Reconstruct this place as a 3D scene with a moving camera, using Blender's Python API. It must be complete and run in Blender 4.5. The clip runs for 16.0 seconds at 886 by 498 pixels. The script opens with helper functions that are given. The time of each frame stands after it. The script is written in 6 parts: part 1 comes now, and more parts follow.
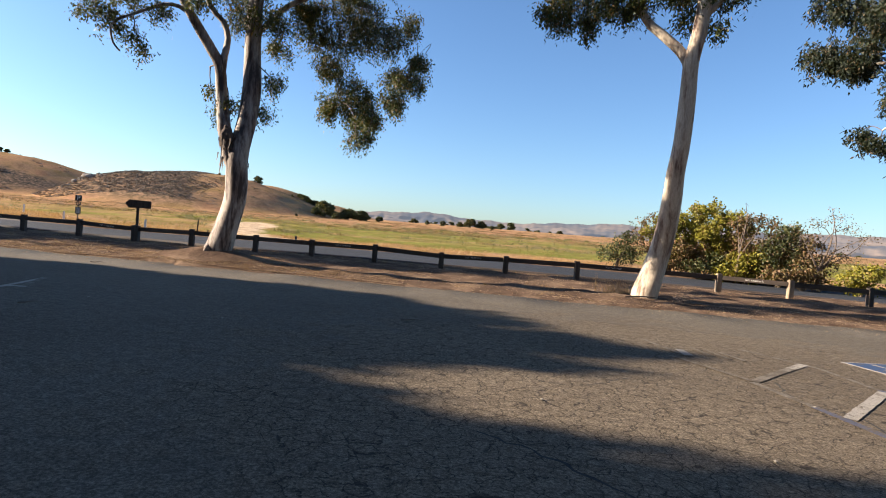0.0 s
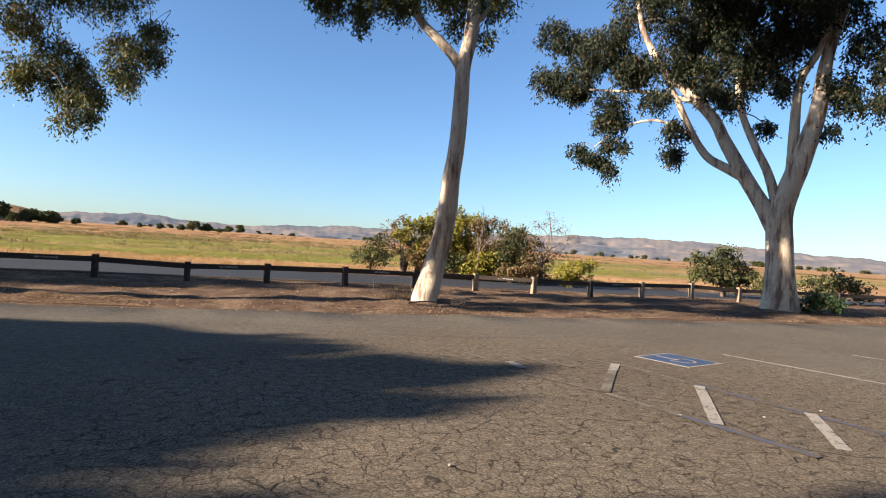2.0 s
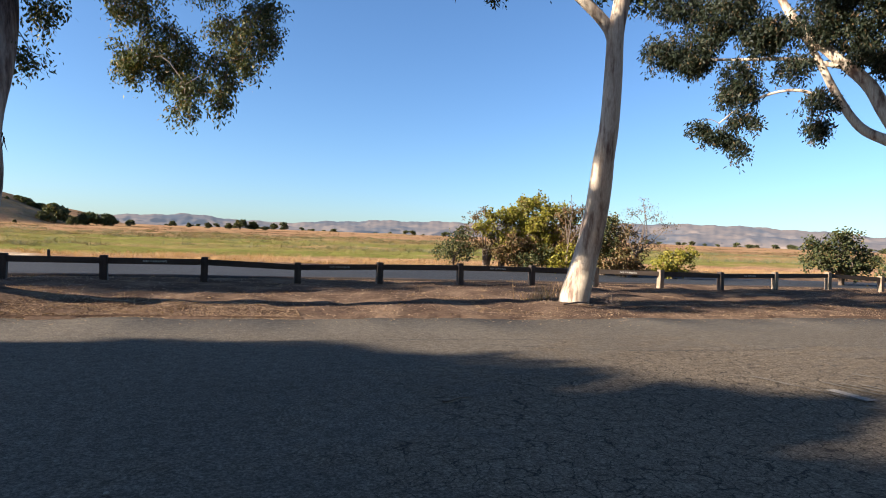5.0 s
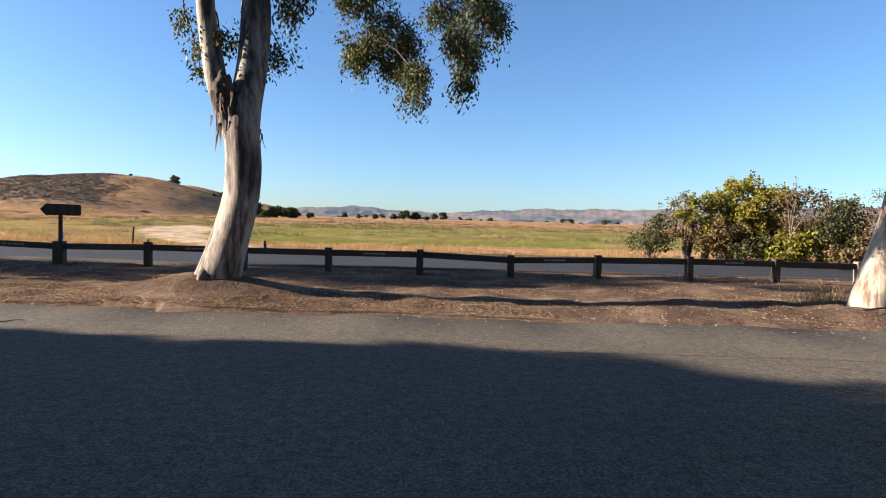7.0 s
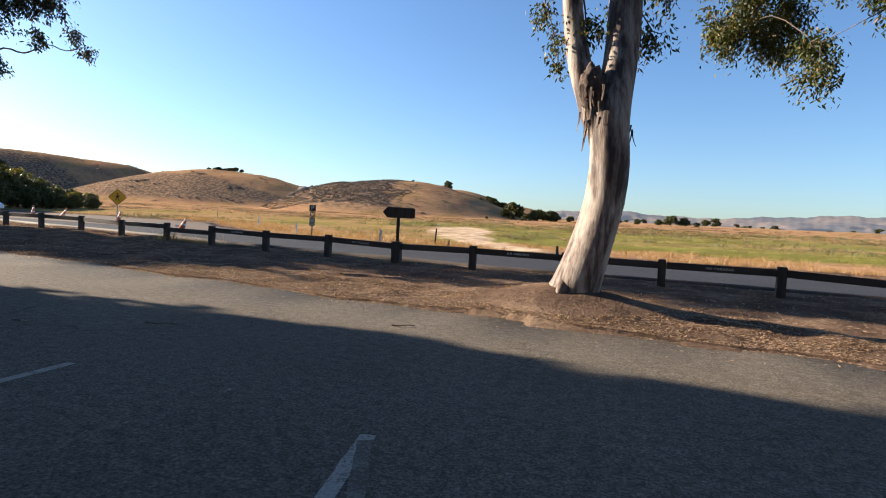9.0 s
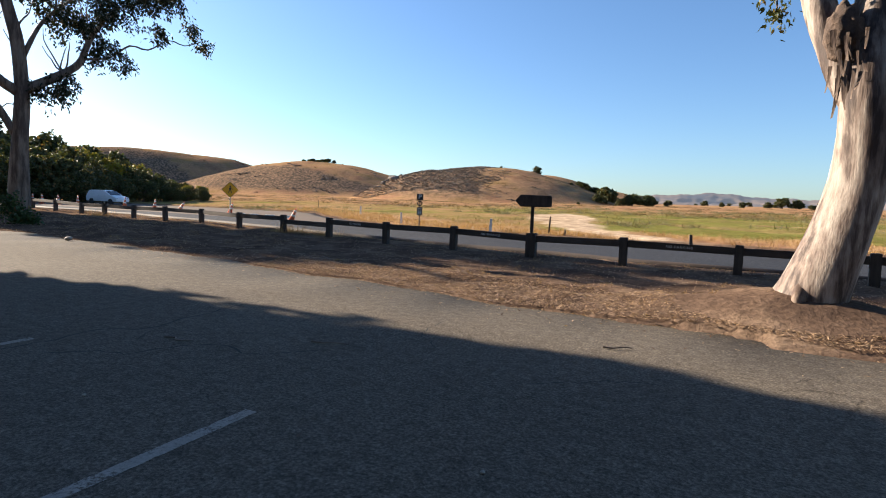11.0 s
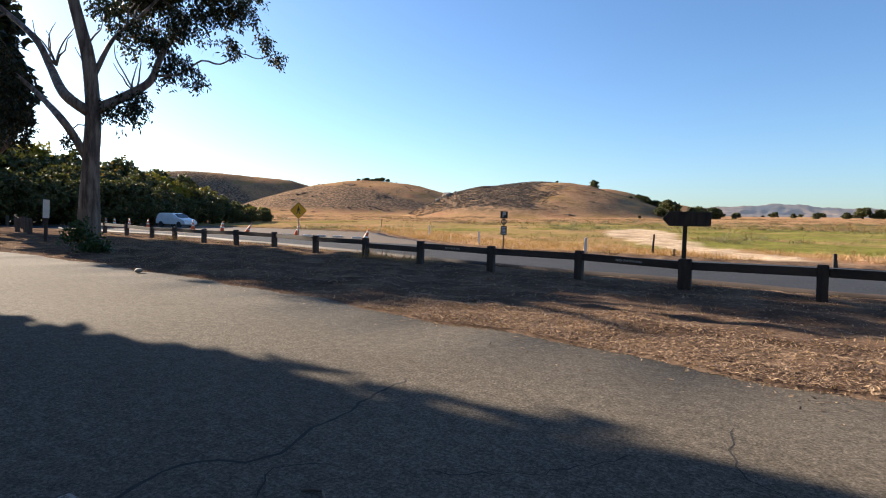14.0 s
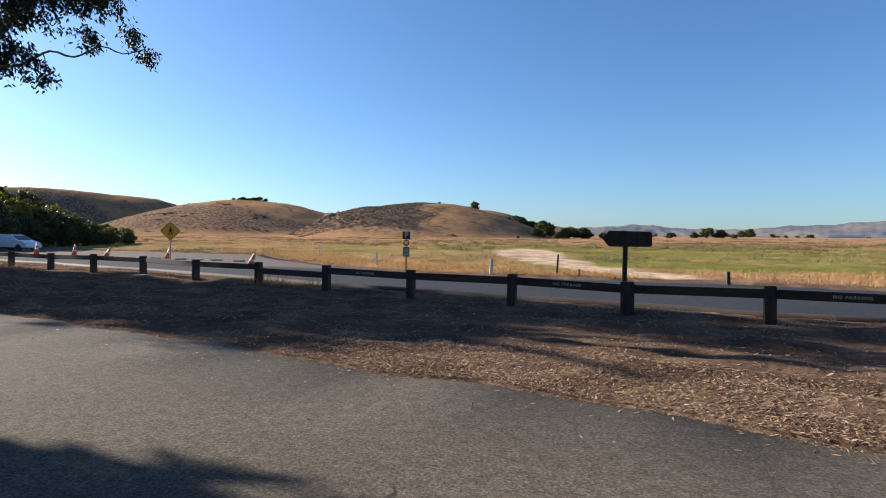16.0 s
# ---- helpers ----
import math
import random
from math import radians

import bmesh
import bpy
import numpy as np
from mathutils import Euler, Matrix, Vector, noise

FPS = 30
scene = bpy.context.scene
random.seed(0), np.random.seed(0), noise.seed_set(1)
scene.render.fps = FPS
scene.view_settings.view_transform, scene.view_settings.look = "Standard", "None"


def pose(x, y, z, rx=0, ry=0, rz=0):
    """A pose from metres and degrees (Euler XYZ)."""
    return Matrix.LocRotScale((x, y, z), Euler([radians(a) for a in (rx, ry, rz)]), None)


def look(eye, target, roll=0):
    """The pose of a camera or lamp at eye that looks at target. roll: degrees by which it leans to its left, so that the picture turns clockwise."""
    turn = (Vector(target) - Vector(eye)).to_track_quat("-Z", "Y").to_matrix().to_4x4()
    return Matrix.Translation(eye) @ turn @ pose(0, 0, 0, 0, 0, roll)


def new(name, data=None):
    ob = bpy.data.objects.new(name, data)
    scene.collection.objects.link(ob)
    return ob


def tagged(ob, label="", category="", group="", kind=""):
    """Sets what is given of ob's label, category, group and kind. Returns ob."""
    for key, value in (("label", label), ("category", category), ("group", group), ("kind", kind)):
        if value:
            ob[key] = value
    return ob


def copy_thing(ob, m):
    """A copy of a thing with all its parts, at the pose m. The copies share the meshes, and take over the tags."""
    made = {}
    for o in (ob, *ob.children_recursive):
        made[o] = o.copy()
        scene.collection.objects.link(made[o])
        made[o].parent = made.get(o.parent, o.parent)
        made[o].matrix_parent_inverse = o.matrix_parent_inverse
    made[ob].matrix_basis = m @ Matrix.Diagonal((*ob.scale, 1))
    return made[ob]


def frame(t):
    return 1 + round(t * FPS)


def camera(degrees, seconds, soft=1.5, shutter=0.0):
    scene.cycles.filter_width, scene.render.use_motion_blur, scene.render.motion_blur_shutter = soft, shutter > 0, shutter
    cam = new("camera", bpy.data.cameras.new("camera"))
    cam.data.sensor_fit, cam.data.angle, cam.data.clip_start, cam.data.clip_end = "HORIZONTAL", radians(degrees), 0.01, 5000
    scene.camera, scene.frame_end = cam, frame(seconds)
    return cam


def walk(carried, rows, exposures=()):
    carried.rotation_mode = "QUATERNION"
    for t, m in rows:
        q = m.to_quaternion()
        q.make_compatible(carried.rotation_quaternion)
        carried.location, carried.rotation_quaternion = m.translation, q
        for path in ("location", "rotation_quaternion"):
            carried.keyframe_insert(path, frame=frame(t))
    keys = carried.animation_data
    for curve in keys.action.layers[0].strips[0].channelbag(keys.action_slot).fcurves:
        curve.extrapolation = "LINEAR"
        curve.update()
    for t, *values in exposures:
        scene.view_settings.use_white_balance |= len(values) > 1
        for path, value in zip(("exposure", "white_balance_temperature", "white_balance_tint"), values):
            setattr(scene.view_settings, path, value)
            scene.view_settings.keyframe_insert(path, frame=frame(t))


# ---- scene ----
cam = camera(75.7, 16.0, 1.0)
METRES, EYE, TILT, LEAN, TURN = 17.2, 1.5, 0.0, 0.0, 0.0
ROWS = [
    (0.0, 0.0, 0.0, 0.0, 0.13, -1.62, -4.74),
    (0.5, -0.0185, 0.0219, -0.0012, -3.65, -1.33, -3.93),
    (1.0, -0.0309, 0.0492, -0.0007, -11.45, -0.4, -3.74),
    (1.5, -0.0431, 0.0731, 0.0001, -19.32, 0.49, -4.02),
    (2.0, -0.0519, 0.1025, 0.0003, -26.42, 0.54, -3.63),
    (2.5, -0.0679, 0.1304, -0.0007, -28.61, 0.41, -3.15),
    (3.0, -0.0816, 0.1591, -0.002, -28.53, 0.28, -2.63),
    (5.5, -0.1737, 0.2955, -0.0031, -21.22, -0.5, -2.38),
    (6.0, -0.1922, 0.32, -0.0024, -19.71, -0.71, -2.41),
    (6.5, -0.2081, 0.3406, -0.0034, -15.05, -1.86, -1.69),
    (7.0, -0.2341, 0.3665, -0.0028, -7.14, -2.1, -1.75),
    (7.5, -0.2618, 0.3833, -0.0016, -0.19, -2.47, -1.87),
    (8.0, -0.2937, 0.4037, -0.0021, 5.62, -2.66, -2.79),
    (8.5, -0.3207, 0.4187, -0.0026, 12.52, -1.99, -3.35),
    (9.0, -0.3505, 0.4367, -0.0024, 18.16, -2.8, -3.12),
    (9.5, -0.3765, 0.4505, -0.0027, 20.35, -3.06, -2.77),
    (10.0, -0.4061, 0.4672, -0.0031, 22.88, -3.59, -2.5),
    (12.5, -0.537, 0.5346, -0.0008, 31.25, -4.4, -1.62),
    (13.0, -0.5665, 0.5533, -0.0014, 32.75, -3.93, -1.24),
    (13.5, -0.5887, 0.5674, -0.0002, 32.76, -3.37, -1.27),
    (14.0, -0.619, 0.5872, 0.0014, 31.96, -3.01, -1.26),
    (14.5, -0.6427, 0.601, 0.0017, 29.22, -2.06, -1.21),
    (15.0, -0.667, 0.623, 0.0029, 21.26, -0.1, -1.39),
    (15.5, -0.6868, 0.6369, 0.0027, 18.57, 0.3, -1.19),
    (16.0, -0.7131, 0.6545, 0.001, 20.18, -0.72, -0.97),
]
walk(cam, [(t, pose(0, 0, EYE, TILT, LEAN, TURN) @ pose(METRES * x, METRES * y, METRES * z, 90 + pitch, roll, yaw)) for t, x, y, z, yaw, pitch, roll in ROWS], [(0.0, 1.9, 5950, 10), (3.0, 1.88, 5850, 10), (6.0, 1.83, 5650, 9), (9.0, 1.8, 5900, 10), (14.5, 1.8, 5850, 10), (16.0, 1.47, 5450, 9)])

# world, sun
SUN_EL, SUN_AZ = radians(21.0), radians(274.0)      # elevation; compass bearing from +y, clockwise
sun_dir = Vector((math.cos(SUN_EL) * math.sin(SUN_AZ), math.cos(SUN_EL) * math.cos(SUN_AZ), math.sin(SUN_EL)))
world = bpy.data.worlds.new("sky")
scene.world = world
world.use_nodes = True
wn = world.node_tree
sky = wn.nodes.new("ShaderNodeTexSky")
sky.sky_type = "NISHITA"
sky.sun_disc = False
sky.sun_elevation = SUN_EL
sky.sun_rotation = SUN_AZ
sky.air_density, sky.dust_density, sky.ozone_density = 1.0, 0.6, 2.2
wn.nodes["Background"].inputs[1].default_value = 0.048
tint = wn.nodes.new("ShaderNodeMix")
tint.data_type, tint.blend_type = "RGBA", "MULTIPLY"
tint.inputs[0].default_value, tint.inputs[7].default_value = 1.0, (0.88, 0.99, 1.11, 1)
wn.links.new(sky.outputs[0], tint.inputs[6])
wn.links.new(tint.outputs[2], wn.nodes["Background"].inputs[0])
lamp = bpy.data.lights.new("sun", "SUN")
lamp.energy, lamp.angle, lamp.color = 5.0, radians(0.55), (1.0, 0.8, 0.58)
sun = new("sun", lamp)
sun.matrix_world = look(sun_dir * 100, (0, 0, 0))


# ---- materials ----
def nodes_of(name):
    m = bpy.data.materials.new(name)
    m.use_nodes = True
    return m, m.node_tree, m.node_tree.nodes["Principled BSDF"]


def add(nt, kind, **vals):
    n = nt.nodes.new(kind)
    for k, v in vals.items():
        n.inputs[k.replace("_", " ")].default_value = v
    return n


def noise_tex(nt, vec, scale, detail=5.0, rough=0.55):
    n = add(nt, "ShaderNodeTexNoise", Scale=scale, Detail=detail, Roughness=rough)
    nt.links.new(vec, n.inputs["Vector"])
    return n.outputs["Fac"]


def ramp(nt, fac, stops):
    r = nt.nodes.new("ShaderNodeValToRGB")
    el = r.color_ramp.elements
    while len(el) < len(stops):
        el.new(0.5)
    for e, (p, c) in zip(el, stops):
        e.position = p
        e.color = (*c, 1) if len(c) == 3 else c
    nt.links.new(fac, r.inputs[0])
    return r.outputs[0]


def mix(nt, fac, a, b, mode="MIX"):
    m = nt.nodes.new("ShaderNodeMix")
    m.data_type, m.blend_type = "RGBA", mode
    for sock, v in ((m.inputs[0], fac), (m.inputs[6], a), (m.inputs[7], b)):
        if isinstance(v, bpy.types.NodeSocket):
            nt.links.new(v, sock)
        elif isinstance(v, (int, float)):
            sock.default_value = v
        else:
            sock.default_value = (*v, 1)
    return m.outputs[2]


def maths(nt, op, a, b=0.0, clamp=False):
    m = nt.nodes.new("ShaderNodeMath")
    m.operation, m.use_clamp = op, clamp
    for sock, v in ((m.inputs[0], a), (m.inputs[1], b)):
        if isinstance(v, bpy.types.NodeSocket):
            nt.links.new(v, sock)
        else:
            sock.default_value = v
    return m.outputs[0]


def bump(nt, bsdf, height, strength, dist):
    b = add(nt, "ShaderNodeBump", Strength=strength, Distance=dist)
    nt.links.new(height, b.inputs["Height"])
    nt.links.new(b.outputs[0], bsdf.inputs["Normal"])


def coords(nt, stretch=(1, 1, 1)):
    c = nt.nodes.new("ShaderNodeTexCoord")
    mp = add(nt, "ShaderNodeMapping", Scale=stretch)
    nt.links.new(c.outputs["Object"], mp.inputs[0])
    return mp.outputs[0]


def surface(name, lo, hi, scale=3.0, fine=40.0, rough=0.85, relief=0.4, depth=0.01, stretch=(1, 1, 1), metal=0.0, vary=0.15):
    """A two-scale surface: broad patches of lo and hi, fine grain and relief."""
    m, nt, b = nodes_of(name)
    v = coords(nt, stretch)
    broad = noise_tex(nt, v, scale)
    grain = noise_tex(nt, v, fine)
    col = ramp(nt, broad, [(0.32, lo), (0.68, hi)])
    dark = ramp(nt, grain, [(0.3, (1 - vary * 2,) * 3), (0.7, (1 + vary,) * 3)])
    col = mix(nt, 1.0, col, dark, "MULTIPLY")
    nt.links.new(col, b.inputs["Base Color"])
    b.inputs["Roughness"].default_value = rough
    b.inputs["Metallic"].default_value = metal
    bump(nt, b, maths(nt, "ADD", broad, maths(nt, "MULTIPLY", grain, 0.4)), relief, depth)
    return m


def leaf_material(name, lo, hi, dry=(0.2, 0.13, 0.05), dry_part=0.12):
    """Leaves: each one has its own green, some are dry; light shines through."""
    m, nt, b = nodes_of(name)
    geo = nt.nodes.new("ShaderNodeNewGeometry")
    rnd = geo.outputs["Random Per Island"]
    col = ramp(nt, rnd, [(0.0, lo), (1 - dry_part - 0.1, hi), (1 - dry_part + 0.02, dry)])
    nt.links.new(col, b.inputs["Base Color"])
    b.inputs["Roughness"].default_value = 0.55
    b.inputs["Specular IOR Level"].default_value = 0.25
    tr = nt.nodes.new("ShaderNodeBsdfTranslucent")
    nt.links.new(mix(nt, 1.0, col, (1.5, 1.4, 0.6), "MULTIPLY"), tr.inputs[0])
    ms = add(nt, "ShaderNodeMixShader", Fac=0.18)
    nt.links.new(b.outputs[0], ms.inputs[1])
    nt.links.new(tr.outputs[0], ms.inputs[2])
    nt.links.new(ms.outputs[0], nt.nodes["Material Output"].inputs[0])
    return m


def bark_material(name, pale, mid, brown, dark_at=0.5, upright=6.0):
    """Smooth pale gum bark with long peeling streaks of brown and grey."""
    m, nt, b = nodes_of(name)
    v = coords(nt, (upright, upright, 0.95))
    streak = noise_tex(nt, v, 0.9, 7, 0.62)
    v2 = coords(nt, (2.2, 2.2, 0.8))
    patch = noise_tex(nt, v2, 1.0, 4)
    fine = noise_tex(nt, coords(nt, (30, 30, 6)), 1.2, 4)
    col = ramp(nt, streak, [(0.36, brown), (0.43, mid), (0.5, pale), (0.8, pale)])
    col2 = ramp(nt, streak, [(0.42, brown), (0.52, mid), (0.64, pale)])
    col = mix(nt, ramp(nt, patch, [(dark_at - 0.06, (1, 1, 1)), (dark_at + 0.06, (0, 0, 0))]), col, col2)
    col = mix(nt, 1.0, col, ramp(nt, fine, [(0.3, (0.75,) * 3), (0.7, (1.08,) * 3)]), "MULTIPLY")
    nt.links.new(col, b.inputs["Base Color"])
    b.inputs["Roughness"].default_value = 0.75
    bump(nt, b, maths(nt, "ADD", streak, maths(nt, "MULTIPLY", fine, 0.25)), 0.7, 0.03)
    return m


def asphalt_material(name, lo, hi, crack_near=None, sunlit_part=None):
    """Worn asphalt: stones, patches, stains, and a net of cracks that fades out away from a spot."""
    m, nt, b = nodes_of(name)
    v = coords(nt)
    patch = noise_tex(nt, v, 0.22, 6, 0.6)
    stone = noise_tex(nt, v, 38.0, 6, 0.8)
    clot = noise_tex(nt, v, 9.0, 4, 0.7)
    vor = add(nt, "ShaderNodeTexVoronoi", Scale=60.0)
    nt.links.new(v, vor.inputs["Vector"])
    col = ramp(nt, patch, [(0.3, lo), (0.7, hi)])
    col = mix(nt, 1.0, col, ramp(nt, stone, [(0.36, (0.42,) * 3), (0.49, (0.9,) * 3), (0.62, (1.75,) * 3)]), "MULTIPLY")
    col = mix(nt, 1.0, col, ramp(nt, clot, [(0.35, (0.72,) * 3), (0.65, (1.22,) * 3)]), "MULTIPLY")
    col = mix(nt, ramp(nt, vor.outputs["Color"], [(0.85, (0, 0, 0)), (0.95, (0.35,) * 3)]), col, (0.3, 0.26, 0.21))
    stain = noise_tex(nt, v, 1.1, 5, 0.65)
    col = mix(nt, ramp(nt, stain, [(0.58, (0, 0, 0)), (0.72, (0.35,) * 3)]), col, tuple(c * 0.62 for c in lo))
    height = maths(nt, "ADD", maths(nt, "MULTIPLY", stone, 1.0), maths(nt, "MULTIPLY", clot, 0.35))
    if crack_near:
        warp = add(nt, "ShaderNodeTexNoise", Scale=3.2, Detail=6, Roughness=0.65)
        nt.links.new(v, warp.inputs["Vector"])
        vm = nt.nodes.new("ShaderNodeVectorMath")
        vm.operation = "MULTIPLY_ADD"
        nt.links.new(warp.outputs["Color"], vm.inputs[0])
        vm.inputs[1].default_value = (0.3, 0.3, 0)
        nt.links.new(v, vm.inputs[2])
        cell = nt.nodes.new("ShaderNodeTexVoronoi")
        cell.feature = "DISTANCE_TO_EDGE"
        cell.inputs["Scale"].default_value = 6.5
        nt.links.new(vm.outputs[0], cell.inputs["Vector"])
        big = nt.nodes.new("ShaderNodeTexVoronoi")
        big.feature = "DISTANCE_TO_EDGE"
        big.inputs["Scale"].default_value = 0.95
        nt.links.new(vm.outputs[0], big.inputs["Vector"])
        crack = ramp(nt, cell.outputs["Distance"], [(0.006, (0.95,) * 3), (0.034, (0, 0, 0))])
        crack2 = ramp(nt, big.outputs["Distance"], [(0.002, (0.8,) * 3), (0.008, (0, 0, 0))])
        # distance from the worn area
        geo = nt.nodes.new("ShaderNodeNewGeometry")
        dist = nt.nodes.new("ShaderNodeVectorMath")
        dist.operation = "DISTANCE"
        nt.links.new(geo.outputs["Position"], dist.inputs[0])
        dist.inputs[1].default_value = crack_near[0]
        near = maths(nt, "ADD", maths(nt, "DIVIDE", dist.outputs["Value"], crack_near[1]), maths(nt, "MULTIPLY", maths(nt, "SUBTRACT", stain, 0.5), 1.4))
        area = ramp(nt, near, [(0.75, (1, 1, 1)), (1.1, (0, 0, 0))])
        broken = noise_tex(nt, v, 0.6, 3)
        net = mix(nt, area, (0, 0, 0), crack)
        long = mix(nt, ramp(nt, broken, [(0.58, (0, 0, 0)), (0.66, (0.8,) * 3)]), (0, 0, 0), crack2)
        both = mix(nt, 1.0, net, long, "ADD")
        col = mix(nt, area, col, mix(nt, 1.0, col, (1.14, 1.08, 1.0), "MULTIPLY"))
        col = mix(nt, maths(nt, "MULTIPLY", both, 0.86, True), col, (0.022, 0.019, 0.017))
        height = maths(nt, "SUBTRACT", height, maths(nt, "MULTIPLY", both, 1.6))
    if sunlit_part:
        geo = nt.nodes.new("ShaderNodeNewGeometry")
        sp = nt.nodes.new("ShaderNodeSeparateXYZ")
        nt.links.new(geo.outputs["Position"], sp.inputs[0])
        # Past y 37.5 the colour turns to the paler sunlit tone.
        t = maths(nt, "SUBTRACT", maths(nt, "ADD", sp.outputs[1], maths(nt, "MULTIPLY", stain, 1.0)), 37.5, True)
        col = mix(nt, t, col, mix(nt, 1.0, sunlit_part, ramp(nt, stone, [(0.3, (0.7,) * 3), (0.7, (1.3,) * 3)]), "MULTIPLY"))
    nt.links.new(col, b.inputs["Base Color"])
    b.inputs["Roughness"].default_value = 0.95
    b.inputs["Specular IOR Level"].default_value = 0.08
    bump(nt, b, height, 0.65, 0.008)
    return m


def ground_material():
    """The land: dirt with litter, dry grass, green marsh, sand and scrub, by the zones stored on the sheet."""
    m, nt, b = nodes_of("land")
    v = coords(nt)
    zone = nt.nodes.new("ShaderNodeAttribute")
    zone.attribute_name = "zone"
    sep = nt.nodes.new("ShaderNodeSeparateColor")
    nt.links.new(zone.outputs["Color"], sep.inputs[0])
    dirt = nt.nodes.new("ShaderNodeAttribute")
    dirt.attribute_name = "dirt"
    n1, n2, n3 = noise_tex(nt, v, 0.06, 8, 0.6), noise_tex(nt, v, 0.9, 8, 0.65), noise_tex(nt, v, 14.0, 5, 0.7)
    n0 = noise_tex(nt, coords(nt, (0.35, 1, 1)), 0.11, 6, 0.6)
    dry = ramp(nt, n1, [(0.35, (0.29, 0.16, 0.092)), (0.5, (0.36, 0.22, 0.118)), (0.65, (0.28, 0.18, 0.08))])
    green = ramp(nt, n0, [(0.3, (0.19, 0.16, 0.055)), (0.44, (0.17, 0.168, 0.04)), (0.54, (0.2, 0.188, 0.055)), (0.62, (0.29, 0.2, 0.085)), (0.72, (0.33, 0.22, 0.11))])
    n5 = noise_tex(nt, v, 0.42, 5, 0.7)
    scrub = ramp(nt, n5, [(0.4, (0.07, 0.058, 0.042)), (0.5, (0.17, 0.125, 0.085)), (0.6, (0.34, 0.21, 0.13))])
    sand = ramp(nt, n2, [(0.35, (0.42, 0.31, 0.205)), (0.65, (0.52, 0.4, 0.27))])
    soil = ramp(nt, n2, [(0.3, (0.07, 0.048, 0.036)), (0.5, (0.125, 0.085, 0.06)), (0.7, (0.22, 0.155, 0.105))])
    col = mix(nt, sep.outputs[0], dry, green)
    col = mix(nt, sep.outputs[2], col, scrub)
    col = mix(nt, sep.outputs[1], col, sand)
    n4 = noise_tex(nt, coords(nt, (0.5, 1, 1)), 0.32, 8, 0.7)
    col = mix(nt, 1.0, col, ramp(nt, n2, [(0.3, (0.68,) * 3), (0.7, (1.2,) * 3)]), "MULTIPLY")
    col = mix(nt, ramp(nt, n4, [(0.55, (0, 0, 0)), (0.68, (0.7,) * 3)]), col, (0.15, 0.095, 0.055))
    col = mix(nt, dirt.outputs["Fac"], col, soil)
    col = mix(nt, 1.0, col, ramp(nt, n3, [(0.3, (0.6,) * 3), (0.7, (1.35,) * 3)]), "MULTIPLY")
    nt.links.new(col, b.inputs["Base Color"])
    b.inputs["Roughness"].default_value = 1.0
    b.inputs["Specular IOR Level"].default_value = 0.0
    bump(nt, b, maths(nt, "ADD", n2, maths(nt, "MULTIPLY", n3, 0.25)), 0.8, 0.12)
    return m


LAND = ground_material()
ASPHALT = asphalt_material("worn asphalt", (0.097, 0.082, 0.064), (0.132, 0.113, 0.088), ((3.4, 5.9, 0.0), 6.4))
# Dark blue-grey stands in for shade on the road, pale brown for sunlit asphalt.
ROAD = asphalt_material("shade-toned road asphalt", (0.03, 0.034, 0.041), (0.043, 0.047, 0.056), None, (0.13, 0.105, 0.085))
BARK_PALE = bark_material("pale gum bark", (0.5, 0.42, 0.32), (0.34, 0.26, 0.19), (0.15, 0.09, 0.06), 0.45)
BARK_GREY = bark_material("grey gum bark", (0.36, 0.31, 0.26), (0.2, 0.15, 0.12), (0.05, 0.032, 0.025), 0.56)
BARK_DARK = bark_material("brown gum bark", (0.26, 0.19, 0.14), (0.17, 0.12, 0.085), (0.08, 0.05, 0.035), 0.62)
TWIG = surface("twig bark", (0.09, 0.065, 0.048), (0.16, 0.12, 0.09), 6, 60)
DEADWOOD = surface("dead grey twigs", (0.11, 0.08, 0.06), (0.2, 0.15, 0.115), 6, 60)
# Near-black copy of the gum leaves; backlit shade put into the colour.
GUM_SHADED = leaf_material("shaded gum leaves", (0.01, 0.016, 0.01), (0.028, 0.036, 0.016), (0.12, 0.08, 0.04), 0.03)
GUM_LEAF = leaf_material("gum leaves", (0.024, 0.037, 0.015), (0.1, 0.112, 0.028), dry_part=0.08)
OAK_LEAF = leaf_material("oak leaves", (0.04, 0.05, 0.022), (0.09, 0.1, 0.036), dry_part=0.04)
WILLOW_LEAF = leaf_material("yellow green leaves", (0.13, 0.13, 0.014), (0.25, 0.22, 0.028), dry_part=0.06)
OLIVE_LEAF = leaf_material("olive leaves", (0.075, 0.06, 0.02), (0.12, 0.09, 0.035), (0.17, 0.1, 0.05), 0.35)
DRY_GRASS = leaf_material("dry grass", (0.3, 0.18, 0.08), (0.44, 0.29, 0.14), (0.2, 0.13, 0.07), 0.1)
SEDGE = leaf_material("grey green sedge", (0.09, 0.1, 0.045), (0.16, 0.17, 0.085), (0.22, 0.16, 0.09), 0.2)
MARSH_GRASS = leaf_material("marsh grass", (0.12, 0.12, 0.025), (0.2, 0.2, 0.045), (0.26, 0.18, 0.07), 0.25)
POST_DARK = surface("dark brown timber", (0.035, 0.026, 0.021), (0.075, 0.055, 0.043), 4, 50, 0.8, 0.5, 0.01, (3, 3, 0.6))
POST_TAN = surface("tan timber", (0.2, 0.15, 0.1), (0.32, 0.25, 0.18), 4, 50, 0.85, 0.5, 0.01, (3, 3, 0.6))
RAIL_MAT = surface("dark rail timber", (0.035, 0.026, 0.02), (0.07, 0.05, 0.038), 2, 30, 0.8, 0.5, 0.01, (0.4, 3, 3))
